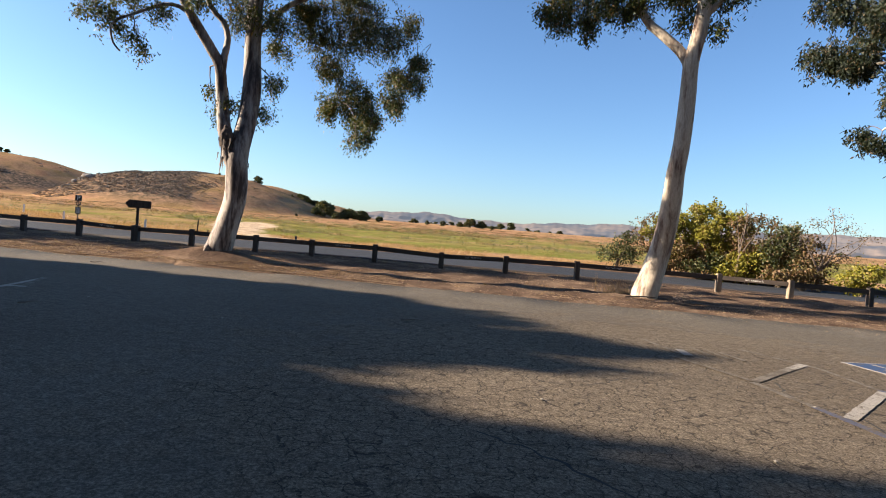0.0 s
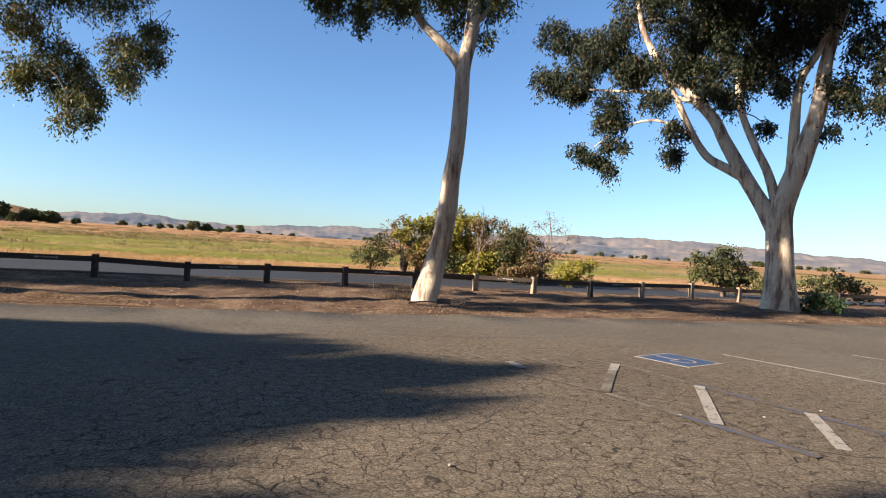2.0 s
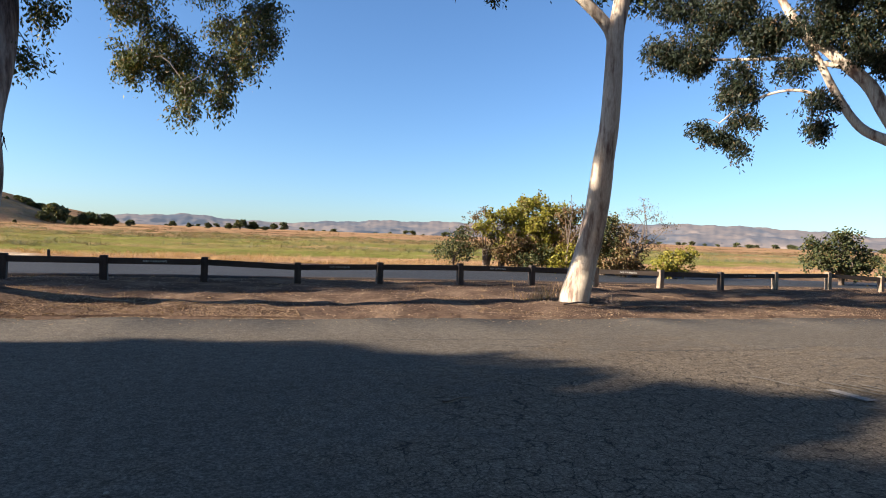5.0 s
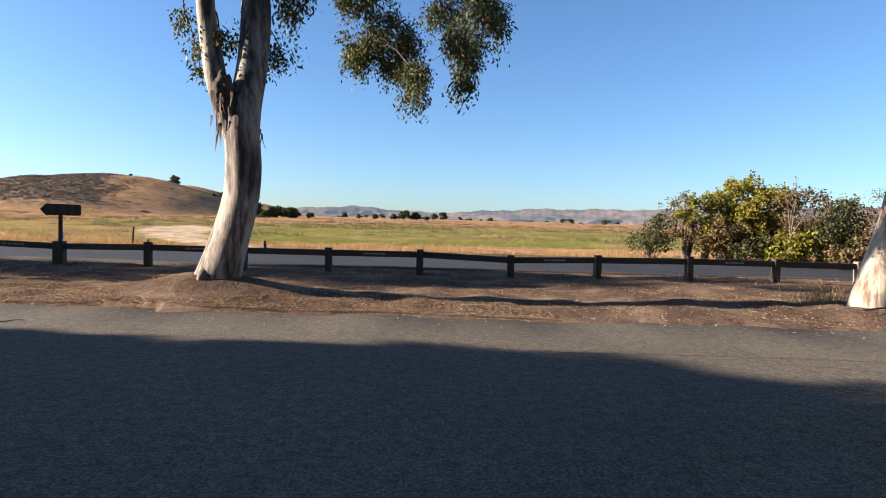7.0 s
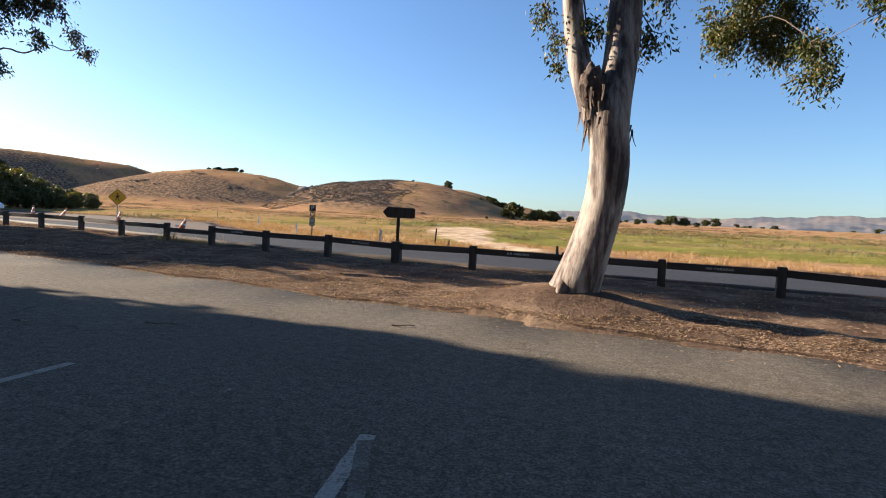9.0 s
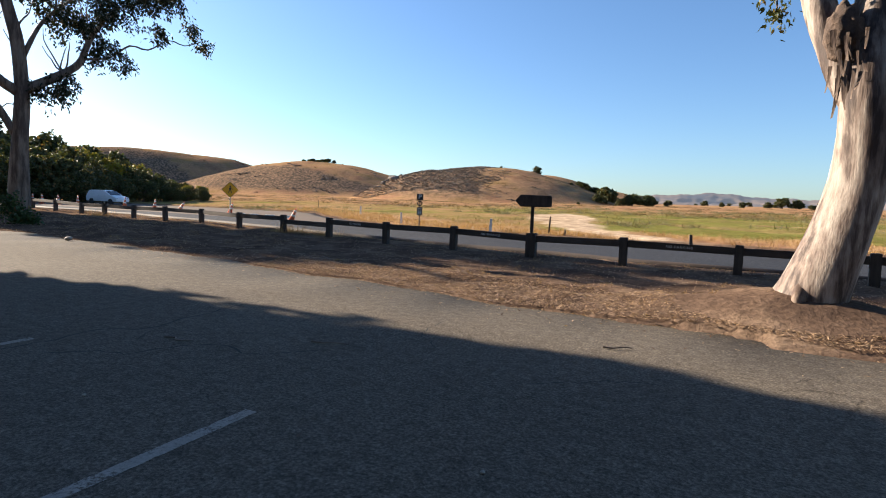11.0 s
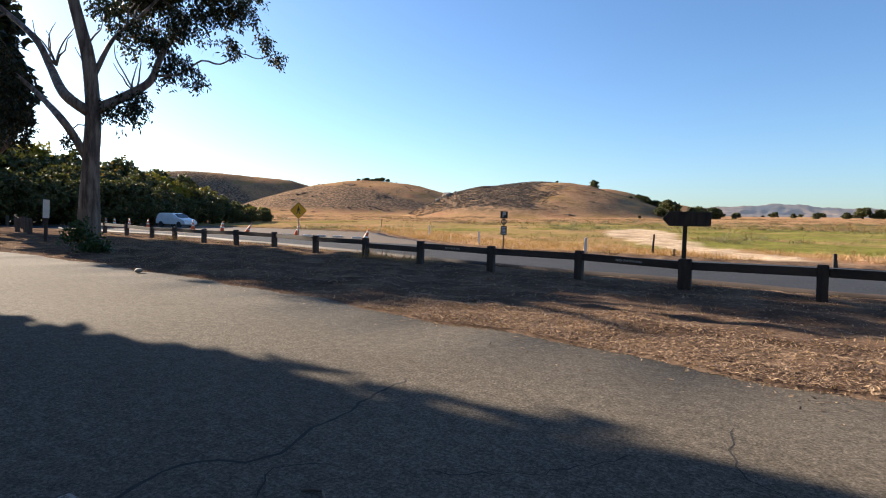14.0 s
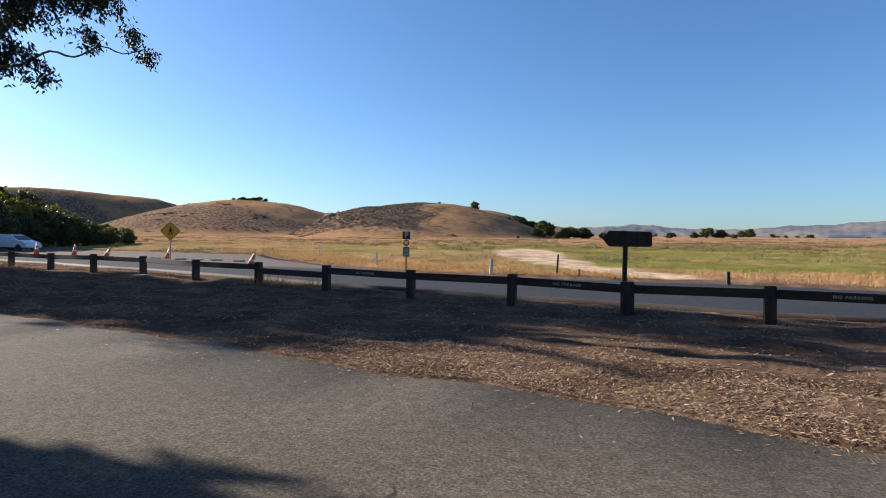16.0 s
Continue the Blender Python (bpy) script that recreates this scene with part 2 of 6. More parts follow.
def paint_material(name, col, wear, under=(0.1, 0.083, 0.064)):
    """Road paint worn through to the asphalt in specks and patches."""
    m, nt, b = nodes_of(name)
    v = coords(nt)
    a, c = noise_tex(nt, v, 4.0, 5, 0.6), noise_tex(nt, v, 45.0, 4, 0.7)
    mask = ramp(nt, maths(nt, "ADD", maths(nt, "MULTIPLY", a, 0.55), maths(nt, "MULTIPLY", c, 0.45)), [(wear - 0.04, (0, 0, 0)), (wear + 0.05, (1, 1, 1))])
    dirt = ramp(nt, c, [(0.35, tuple(k * 0.7 for k in col)), (0.65, col)])
    nt.links.new(mix(nt, mask, under, dirt), b.inputs["Base Color"])
    b.inputs["Roughness"].default_value = 0.9
    b.inputs["Specular IOR Level"].default_value = 0.1
    bump(nt, b, c, 0.8, 0.008)
    return m


PAINT_WHITE = paint_material("worn white road paint", (0.34, 0.31, 0.27), 0.44)
PAINT_FADED = paint_material("faded road paint", (0.2, 0.175, 0.145), 0.5)
PAINT_BLUE = paint_material("worn blue road paint", (0.05, 0.085, 0.17), 0.42)
PAINT_BLUE_FADED = paint_material("faded blue road paint", (0.095, 0.1, 0.14), 0.48)
WHITE_SIGN = surface("white sign paint", (0.7, 0.68, 0.62), (0.8, 0.78, 0.74), 3, 30, 0.5, 0.1, 0.002, vary=0.05)
YELLOW_SIGN = surface("yellow sign paint", (0.86, 0.4, 0.015), (0.9, 0.45, 0.02), 3, 30, 0.45, 0.1, 0.002, vary=0.05)
BLACK_SIGN = surface("black sign paint", (0.02, 0.018, 0.016), (0.035, 0.03, 0.027), 3, 30, 0.5, 0.1, 0.002)
STEEL = surface("galvanised steel", (0.28, 0.27, 0.26), (0.4, 0.39, 0.37), 8, 60, 0.5, 0.1, 0.002, metal=0.6)
CONE_RED = surface("faded orange plastic", (0.6, 0.12, 0.05), (0.7, 0.2, 0.09), 5, 40, 0.5, 0.1, 0.002, vary=0.06)
CAR_PAINT = surface("white car paint", (0.66, 0.67, 0.68), (0.74, 0.75, 0.76), 1, 200, 0.3, 0.0, 0.001, vary=0.02)
CAR_GLASS = surface("dark car glass", (0.03, 0.04, 0.05), (0.05, 0.06, 0.07), 1, 20, 0.08, 0.0, 0.001, vary=0.02)
RUBBER = surface("black rubber", (0.02, 0.02, 0.02), (0.035, 0.035, 0.035), 4, 40, 0.85)
ROCK = surface("grey rock", (0.14, 0.12, 0.1), (0.28, 0.24, 0.2), 0.6, 6, 0.95, 0.8, 0.2)
SCRUB = surface("grey scrub", (0.16, 0.13, 0.105), (0.3, 0.235, 0.175), 0.8, 4, 0.95, 0.9, 0.3, vary=0.3)
LITTER = leaf_material("bark and leaf litter", (0.22, 0.145, 0.09), (0.5, 0.36, 0.23), (0.09, 0.05, 0.03), 0.25)
IVY = leaf_material("ivy leaves", (0.025, 0.05, 0.02), (0.05, 0.09, 0.03), dry_part=0.03)
STONE = surface("pale pebble", (0.22, 0.19, 0.15), (0.36, 0.32, 0.26), 20, 90)


# ---- mesh helpers ----
def fast_mesh(name, verts, faces, mats=(), smooth=False, slots=None):
    """A mesh from arrays; all faces have the same number of corners."""
    verts, faces = np.asarray(verts, dtype=np.float32), np.asarray(faces, dtype=np.int32)
    n, k = faces.shape
    me = bpy.data.meshes.new(name)
    me.vertices.add(len(verts))
    me.vertices.foreach_set("co", verts.ravel())
    me.loops.add(n * k)
    me.loops.foreach_set("vertex_index", faces.ravel())
    me.polygons.add(n)
    me.polygons.foreach_set("loop_start", np.arange(0, n * k, k, dtype=np.int32))
    if smooth:
        me.polygons.foreach_set("use_smooth", np.ones(n, dtype=bool))
    for m in mats:
        me.materials.append(m)
    if slots is not None:
        me.polygons.foreach_set("material_index", np.asarray(slots, dtype=np.int32))
    me.update(calc_edges=True)
    me.validate()
    return me


def put(name, me, parent=None, m=None, label="", category="", group="", kind=""):
    ob = new(name, me)
    if parent:
        ob.parent = parent
    if m is not None:
        ob.matrix_basis = m
    return tagged(ob, label, category, group, kind)


def empty(name, m, label, category, group="", kind=""):
    ob = new(name)
    ob.matrix_basis = m
    ob.empty_display_size = 0.3
    return tagged(ob, label, category, group, kind)


def part(name, bm, material, parent=None, label="", smooth=False, m=None, **tags):
    me = bpy.data.meshes.new(name)
    bm.to_mesh(me)
    bm.free()
    me.materials.append(material)
    if smooth:
        me.polygons.foreach_set("use_smooth", np.ones(len(me.polygons), dtype=bool))
    return put(name, me, parent, m, label, **tags)


def box_bm(sx, sy, sz, at=(0, 0, 0), bevel=0.0, bm=None, turn=None):
    """A block of that size whose middle lies at the place given."""
    own = bmesh.new()
    mat4 = Matrix.Translation(at) @ (turn or Matrix.Identity(4)) @ Matrix.Diagonal((sx, sy, sz, 1))
    bmesh.ops.create_cube(own, size=1, matrix=mat4)
    if bevel:
        bmesh.ops.bevel(own, geom=own.edges[:], offset=bevel, segments=2, affect="EDGES")
    if bm is None:
        return own
    tmp = bpy.data.meshes.new("tmp")
    own.to_mesh(tmp)
    own.free()
    bm.from_mesh(tmp)
    bpy.data.meshes.remove(tmp)
    return bm


def cone_bm(r1, r2, h, at=(0, 0, 0), seg=12, bm=None, turn=None):
    bm = bm or bmesh.new()
    bmesh.ops.create_cone(bm, cap_ends=True, segments=seg, radius1=r1, radius2=r2, depth=h, matrix=Matrix.Translation(at) @ (turn or Matrix.Identity(4)))
    return bm


def smooth_line(points, step=0.25):
    """A Catmull-Rom line through the points."""
    p = [np.array(q, dtype=float) for q in points]
    p = [2 * p[0] - p[1]] + p + [2 * p[-1] - p[-2]]
    out = []
    for i in range(1, len(p) - 2):
        n = max(2, int(np.linalg.norm(p[i + 1][:3] - p[i][:3]) / step))
        for k in range(n):
            t = k / n
            out.append(0.5 * (2 * p[i] + (p[i + 1] - p[i - 1]) * t + (2 * p[i - 1] - 5 * p[i] + 4 * p[i + 1] - p[i + 2]) * t * t + (3 * p[i] - p[i - 1] - 3 * p[i + 1] + p[i + 2]) * t ** 3))
    out.append(p[-2])
    return np.array(out)


def tube_data(line, radii, seg=10, rough=0.0, seed=0, flute=0.0):
    """Rings round a line. Returns verts and quad faces."""
    rng = np.random.default_rng(seed)
    n = len(line)
    tang = np.gradient(line, axis=0)
    tang /= np.linalg.norm(tang, axis=1)[:, None] + 1e-9
    ref = np.array([0.3, 1.0, 0.12])
    a = np.cross(tang, ref)
    a /= np.linalg.norm(a, axis=1)[:, None] + 1e-9
    b = np.cross(tang, a)
    ang = np.linspace(0, 2 * np.pi, seg, endpoint=False)
    rad = np.asarray(radii)[:, None] * np.ones(seg)
    if rough:
        ph = rng.uniform(0, 6.28, 6)
        s = np.cumsum(np.r_[0, np.linalg.norm(np.diff(line, axis=0), axis=1)])[:, None]
        rad = rad * (1 + rough * (0.5 * np.sin(2 * ang + ph[0] + s * 0.7) + 0.45 * np.sin(3 * ang + ph[1] - s * 1.1) + 0.3 * np.sin(s * 2.3 + ph[2]) + 0.25 * np.sin(5 * ang + ph[3] + s * 0.5)))
    if flute:
        s = np.linspace(0, 1, n)[:, None]
        rad = rad * (1 + flute * np.exp(-s * n * 0.28) * np.maximum(0, np.sin(ang * 5 + 1.0)) ** 2)
    v = line[:, None, :] + rad[:, :, None] * (np.cos(ang)[None, :, None] * a[:, None, :] + np.sin(ang)[None, :, None] * b[:, None, :])
    i, j = np.meshgrid(np.arange(n - 1), np.arange(seg), indexing="ij")
    f = np.stack([i * seg + j, i * seg + (j + 1) % seg, (i + 1) * seg + (j + 1) % seg, (i + 1) * seg + j], -1).reshape(-1, 4)
    return v.reshape(-1, 3), f


def join_data(parts):
    vs, fs, k = [], [], 0
    for v, f in parts:
        vs.append(v)
        fs.append(np.asarray(f) + k)
        k += len(v)
    return np.concatenate(vs), np.concatenate(fs)


def leaf_quads(centres, length, width, rng, hang=0.7):
    """Leaves as narrow kites: hang says how much they point down."""
    n = len(centres)
    d = rng.normal(size=(n, 3))
    d[:, 2] = d[:, 2] * (1 - hang) - hang * 1.6
    d /= np.linalg.norm(d, axis=1)[:, None]
    s = np.cross(d, rng.normal(size=(n, 3)))
    s /= np.linalg.norm(s, axis=1)[:, None]
    ln = (length * rng.uniform(0.65, 1.25, n))[:, None]
    wd = (width * rng.uniform(0.7, 1.3, n))[:, None]
    v = np.stack([centres, centres + d * ln * 0.4 + s * wd, centres + d * ln, centres + d * ln * 0.45 - s * wd], 1).reshape(-1, 3)
    return v, np.arange(4 * n).reshape(n, 4)


def crown_points(clumps, sprays, per, rng, droop=0.6):
    """Sprays of leaves in clumps (x, y, z, radius), each spray hanging from its own twig."""
    pts, twigs = [], []
    for x, y, z, r in clumps:
        k = max(3, int(sprays * r ** 1.7))
        d = rng.normal(size=(k, 3))
        d /= np.linalg.norm(d, axis=1)[:, None]
        c = np.array([x, y, z]) + d * (rng.uniform(0.15, 1.0, k) ** 0.6)[:, None] * r * np.array([1, 1, 0.72])
        run = rng.normal(size=(k, 3)) * 0.3 + np.array([0, 0, -droop])
        run *= (rng.uniform(0.35, 1.0, k) * (0.45 + 0.25 * r))[:, None]
        t = rng.uniform(0, 1, (k, per))
        p = c[:, None, :] + run[:, None, :] * t[:, :, None] + rng.normal(size=(k, per, 3)) * 0.09
        pts.append(p.reshape(-1, 3))
        twigs += [(np.array([x, y, z]), cc, cc + rr) for cc, rr in zip(c[::3], run[::3])]
    return np.concatenate(pts), twigs


# ---- the lie of the land ----
def soft(v, k):
    return np.log1p(np.exp(np.clip(v / k, -40, 40))) * k


def wave(x, y, s, seed=0):
    """Cheap smooth unevenness of about -1..1 at the scale s."""
    r = np.random.default_rng(seed)
    out = 0
    for i in range(7):
        a, ph = r.uniform(0, 6.28), r.uniform(0, 6.28)
        w = 2 * np.pi / (s * r.uniform(0.55, 1.6))
        out = out + np.sin((x * np.cos(a) + y * np.sin(a)) * w + ph + 0.8 * np.sin((x * np.sin(a) - y * np.cos(a)) * w * 0.6 + ph))
    return out / 4.0


EDGE_X = [-90, -36, -28, -20, -16, -10, -5, 0, 4, 8, 12, 20, 45, 90]
EDGE_Y = [21, 19.2, 18.9, 18.1, 17.4, 16.4, 15.75, 15.1, 14.6, 14.2, 13.8, 12.9, 10.5, 6]
NEAR_X = [-110, -60, -45, -30, -20, -10, 0, 10, 20, 40, 90]
NEAR_Y = [33, 33, 32.3, 29.6, 26.8, 25.1, 24.9, 24.2, 22.8, 19.6, 8]
SAND_Y, SAND_X, SAND_HALF = [36, 38, 45, 50, 60, 74, 85, 95], [-8, -11.5, -15.8, -18, -21.8, -25.5, -28, -30], [1.5, 1.6, 1.9, 2.1, 3.0, 4.2, 2.8, 0]
FAR_X = [-110, -75, -56, -46, -37, -28, -22, -10, 5, 20, 40, 90]
FAR_Y = [54, 54, 57, 55, 46, 39, 36, 36.6, 35.6, 33, 28, 15]


def lot_edge(x):
    return np.interp(x, EDGE_X, EDGE_Y) + 0.1 * np.sin(x * 1.3) + 0.06 * np.sin(x * 3.1 + 1)


def road_near(x):
    return np.interp(x, NEAR_X, NEAR_Y) + 0.08 * np.sin(x * 0.9)


def road_far(x):
    return np.interp(x, FAR_X, FAR_Y) + 0.15 * np.sin(x * 0.5)


def mound(x, y, az, r, h, w_side, w_deep, power=1.1, cx=-10.0, cy=9.8):
    """A round hill whose top stands at that bearing (degrees to the left of +y) and distance from the end of the walk."""
    a = np.radians(az)
    dx, dy = x - (cx - r * np.sin(a)), y - (cy + r * np.cos(a))
    s = dx * np.cos(a) + dy * np.sin(a)
    d = -dx * np.sin(a) + dy * np.cos(a)
    q = (s / w_side) ** 2 + (d / w_deep) ** 2
    return h * np.maximum(0, 1 - q) ** power


def land_height(x, y):
    x, y = np.asarray(x, dtype=float), np.asarray(y, dtype=float)
    rise = soft(0.0175 * (y - 38) + 0.006 * x, 0.25) - soft(0.0175 * -38 + 0.0 * x, 0.25)
    r = np.hypot(x + 5, y - 8)
    z = np.minimum(rise, 80)
    uneven = np.clip((r - 60) / 200, 0, 1)
    z = z + uneven * 0.5 * wave(x, y, 60, 3)
    # the knoll and the long hills
    k = mound(x, y, 22.5, 350, 20.3, 80, 95, 1.15)
    k += mound(x, y, 12.5, 420, 10.5, 52, 80, 1.2)
    k += mound(x, y, 31.2, 325, 2.0, 26, 30, 1.0)
    l = mound(x, y, 39.5, 680, 37.5, 170, 190, 1.3)
    l2 = mound(x, y, 56, 800, 51, 260, 115, 0.75)
    l3 = mound(x, y, 80, 330, 36, 135, 150, 1.2)
    l4 = mound(x, y, 96, 250, 40, 130, 120, 1.2)
    hill = np.maximum(np.maximum(k, l), np.maximum(l2, np.maximum(l3, l4)))
    z = z + hill * (1 + 0.025 * wave(x, y, 60, 8)) + np.clip(hill / 6, 0, 1) * 0.3 * wave(x, y, 22, 5)
    # verge between the car park and the road
    e, n, f = lot_edge(x), road_near(x), road_far(x)
    t = np.clip((y - e) / 1.2, 0, 1) * np.clip((n - y) / 1.5, 0, 1)
    near = (0.05 * wave(x, y, 2.6, 11) + 0.04 * wave(x, y, 0.9, 12) + 0.06) * t
    near += 0.36 * np.exp(-((x + 7.0) ** 2 / 2.6 + (y - 17.5) ** 2 / 1.3))
    near += 0.14 * np.exp(-((x - 19.8) ** 2 / 4 + (y - 15.1) ** 2 / 2))
    z = z + near
    beyond = np.clip((y - f) / 2.0, 0, 1)
    z = z + beyond * np.clip((200 - r) / 100, 0, 1) * (0.1 * wave(x, y, 5, 21) + 0.05 * wave(x, y, 1.6, 22))
    # sunk beds of the two paved sheets
    z = np.where(y < e + 0.02, np.minimum(z, -0.008 - 0.05 * np.clip((e - y) / 0.5, 0, 1)), z)
    on_road = (y > n - 0.02) & (y < f + 0.02)
    depth = np.clip(np.minimum(y - n, f - y) / 0.6, 0, 1)
    return np.where(on_road & (np.abs(x) < 115), np.minimum(z, -0.008 - 0.06 * depth), z)


def build_land():
    front = np.radians(np.arange(-78, 88, 0.4))
    back = np.radians(np.arange(90, 282, 4.0))
    ang = np.r_[front, back]
    r = [1.5]
    while r[-1] < 4600:
        r.append(r[-1] * (1.016 if 12 < r[-1] < 900 else 1.05) + 0.02)
    r = np.array(r)
    R, A = np.meshgrid(r, ang, indexing="ij")
    X, Y = -5 - R * np.sin(A), 4 + R * np.cos(A)
    Z = land_height(X, Y)
    v = np.stack([X, Y, Z], -1).reshape(-1, 3)
    n, k = len(r), len(ang)
    i, j = np.meshgrid(np.arange(n - 1), np.arange(k), indexing="ij")
    f = np.stack([i * k + j, i * k + (j + 1) % k, (i + 1) * k + (j + 1) % k, (i + 1) * k + j], -1).reshape(-1, 4)
    f = f[:, ::-1]
    me = fast_mesh("ground", v, f, [LAND], smooth=True)
    x, y, z = v.T
    z = z - (0.0175 * np.maximum(0, y - 38))
    green = np.clip((x + 22 + 0.2 * y + 14 * wave(x, y, 40, 31)) / 12, 0, 1) * np.clip((112 + 30 * wave(x, y, 80, 32) - y) / 20, 0, 1) * np.clip((y - 42 - 2 * wave(x, y, 8, 33)) / 4, 0, 1)
    green = green * np.clip(1.1 - 0.9 * np.clip(wave(x * 0.4, y, 26, 34), 0, 1), 0, 1) * np.clip((70 + 0.3 * y - x) / 15, 0.25, 1)
    green = np.maximum(green, 0.8 * np.clip((x + 130) / 40, 0, 1) * np.clip((140 - y) / 35, 0, 1) * np.clip((y - 52) / 6, 0, 1) * (0.5 + 0.5 * wave(x, y, 30, 35)))
    line_x = np.interp(y, SAND_Y, SAND_X)
    half = np.interp(y, SAND_Y, SAND_HALF)
    sand = np.clip((half - np.abs(x - line_x) + 0.5 * wave(x, y, 5, 41)) / 0.7, 0, 1) * (y > 37) * (y < 95)
    hill = np.clip(z / 4, 0, 1)
    scrub = hill * np.clip(0.2 + 0.7 * wave(x, y, 40, 51) + (np.degrees(np.arctan2(-(x + 10), y - 9.8)) - 22.0) / 2.0, 0, 1) * (y < 460)
    scrub = np.maximum(scrub, hill * 0.6 * np.clip(wave(x, y, 34, 52), 0, 1))
    dirt = np.clip((road_far(x) + 1.2 - y) / 1.0, 0, 1)
    for nm, data in (("zone", np.stack([green, sand, scrub, np.ones_like(x)], -1)),):
        me.attributes.new(nm, "FLOAT_COLOR", "POINT").data.foreach_set("color", data.astype(np.float32).ravel())
    me.attributes.new("dirt", "FLOAT", "POINT").data.foreach_set("value", dirt.astype(np.float32))
    put("ground", me, label="dry grass, green marsh and bare dirt", kind="structure", category="ground")


def sheet(name, x0, x1, lo, hi, z, mat, label, step=0.5, rows=30, thick=0.06):
    """A paved sheet between two lines, with an edge of some thickness."""
    xs = np.arange(x0, x1, step)
    L, H = lo(xs), hi(xs)
    t = np.linspace(0, 1, rows)
    X = np.repeat(xs[:, None], rows, 1)
    Y = L[:, None] + (H - L)[:, None] * t[None]
    v = np.stack([X, Y, np.full_like(X, z)], -1)
    under = v.copy()
    under[:, :, 2] = z - thick
    n, k = X.shape
    i, j = np.meshgrid(np.arange(n - 1), np.arange(k - 1), indexing="ij")
    f = np.stack([i * k + j, (i + 1) * k + j, (i + 1) * k + j + 1, i * k + j + 1], -1).reshape(-1, 4)
    i = np.arange(n - 1)
    m = n * k
    side = np.stack([i * k + k - 1, (i + 1) * k + k - 1, m + (i + 1) * k + k - 1, m + i * k + k - 1], -1)
    side2 = np.stack([i * k, m + i * k, m + (i + 1) * k, (i + 1) * k], -1)
    me = fast_mesh(name, np.concatenate([v.reshape(-1, 3), under.reshape(-1, 3)]), np.concatenate([f, side, side2]), [mat])
    return put(name, me, label=label, kind="structure", category="road")


build_land()
sheet("pavement", -90, 90, lambda x: np.full_like(x, -45.0), lot_edge, 0.0, ASPHALT, "cracked sun-worn grey asphalt car park")
sheet("road", -110, 88, road_near, road_far, 0.0, ROAD, "asphalt road behind the timber rail, shade in its colour", rows=12)


def berm():
    """A low lip along the near side of the road, coloured dark for its shade."""
    xs = np.arange(-62, 60, 0.6)
    line = np.stack([xs, road_near(xs) + 0.02, np.full_like(xs, 0.03)], 1)
    v, f = tube_data(line, np.full(len(xs), 0.12), 8, 0.08, 5)
    put("kerb", fast_mesh("kerb", v, f, [RAIL_MAT], smooth=True), label="low kerb along the road, shade in its colour", kind="structure", category="kerb")


berm()

# ---- far mountains ----
def mountains():
    m, nt, b = nodes_of("mountains with haze glow")
    v = coords(nt, (1, 1, 2.2))
    n = noise_tex(nt, v, 0.0035, 8, 0.6)
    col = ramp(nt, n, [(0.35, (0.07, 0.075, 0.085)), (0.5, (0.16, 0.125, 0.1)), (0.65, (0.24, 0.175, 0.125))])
    # Air haze put into the colour: a blue-grey mix and a faint glow.
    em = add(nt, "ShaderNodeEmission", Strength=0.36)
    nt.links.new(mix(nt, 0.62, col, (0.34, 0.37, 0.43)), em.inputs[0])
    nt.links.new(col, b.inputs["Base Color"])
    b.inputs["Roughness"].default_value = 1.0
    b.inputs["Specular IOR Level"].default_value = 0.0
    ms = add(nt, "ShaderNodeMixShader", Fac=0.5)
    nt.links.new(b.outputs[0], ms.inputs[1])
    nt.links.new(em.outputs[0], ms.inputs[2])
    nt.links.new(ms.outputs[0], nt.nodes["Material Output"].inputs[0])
    for name, dist, prof, s in (("backdrop", 4300, [(-80, 1.5), (-66, 1.62), (-60, 1.9), (-54, 2.4), (-48, 2.7), (-40, 2.65), (-30, 2.35), (-22, 2.25), (-16, 2.15), (-10, 1.75), (-6, 1.5), (-2, 1.68), (2, 1.95), (6, 1.6), (12, 1.3), (40, 1.2), (70, 1.2)], 1),
                                ("backdrop", 3700, [(-80, 1.3), (-60, 1.4), (-50, 1.8), (-40, 1.85), (-30, 1.8), (-20, 1.65), (-15, 1.6), (-8, 1.2), (0, 1.0), (10, 1.0), (70, 1.0)], 2)):
        az = np.arange(-80, 70, 0.15)
        el = np.interp(az, [p[0] for p in prof], [p[1] for p in prof]) + 0.05 * np.sin(az * 1.1 + s) + 0.04 * np.sin(az * 2.9 + s * 2) + 0.015 * np.sin(az * 9)
        rows = 14
        t = np.linspace(0, 1, rows)
        A = np.radians(np.repeat(az[:, None], rows, 1))
        top = dist * np.tan(np.radians(el))[:, None]
        d = dist - 500 * (1 - t[None]) + (150 * wave(A * 4000, t[None] * 700, 420, 90 + s) + 60 * wave(A * 4000, t[None] * 900, 130, 92 + s)) * (1 - t[None])
        Z = 1.5 + top * (1 - (1 - t[None]) ** 1.5) - 30 * (t[None] == 0)
        v = np.stack([-6 - d * np.sin(A), 6 + d * np.cos(A), Z], -1).reshape(-1, 3)
        n, k = A.shape
        i, j = np.meshgrid(np.arange(n - 1), np.arange(k - 1), indexing="ij")
        f = np.stack([i * k + j, i * k + j + 1, (i + 1) * k + j + 1, (i + 1) * k + j], -1).reshape(-1, 4)
        put(name, fast_mesh(name, v, f, [m], smooth=True), label="tan mountain range with blue haze in its colour", kind="structure", category="mountains")


mountains()


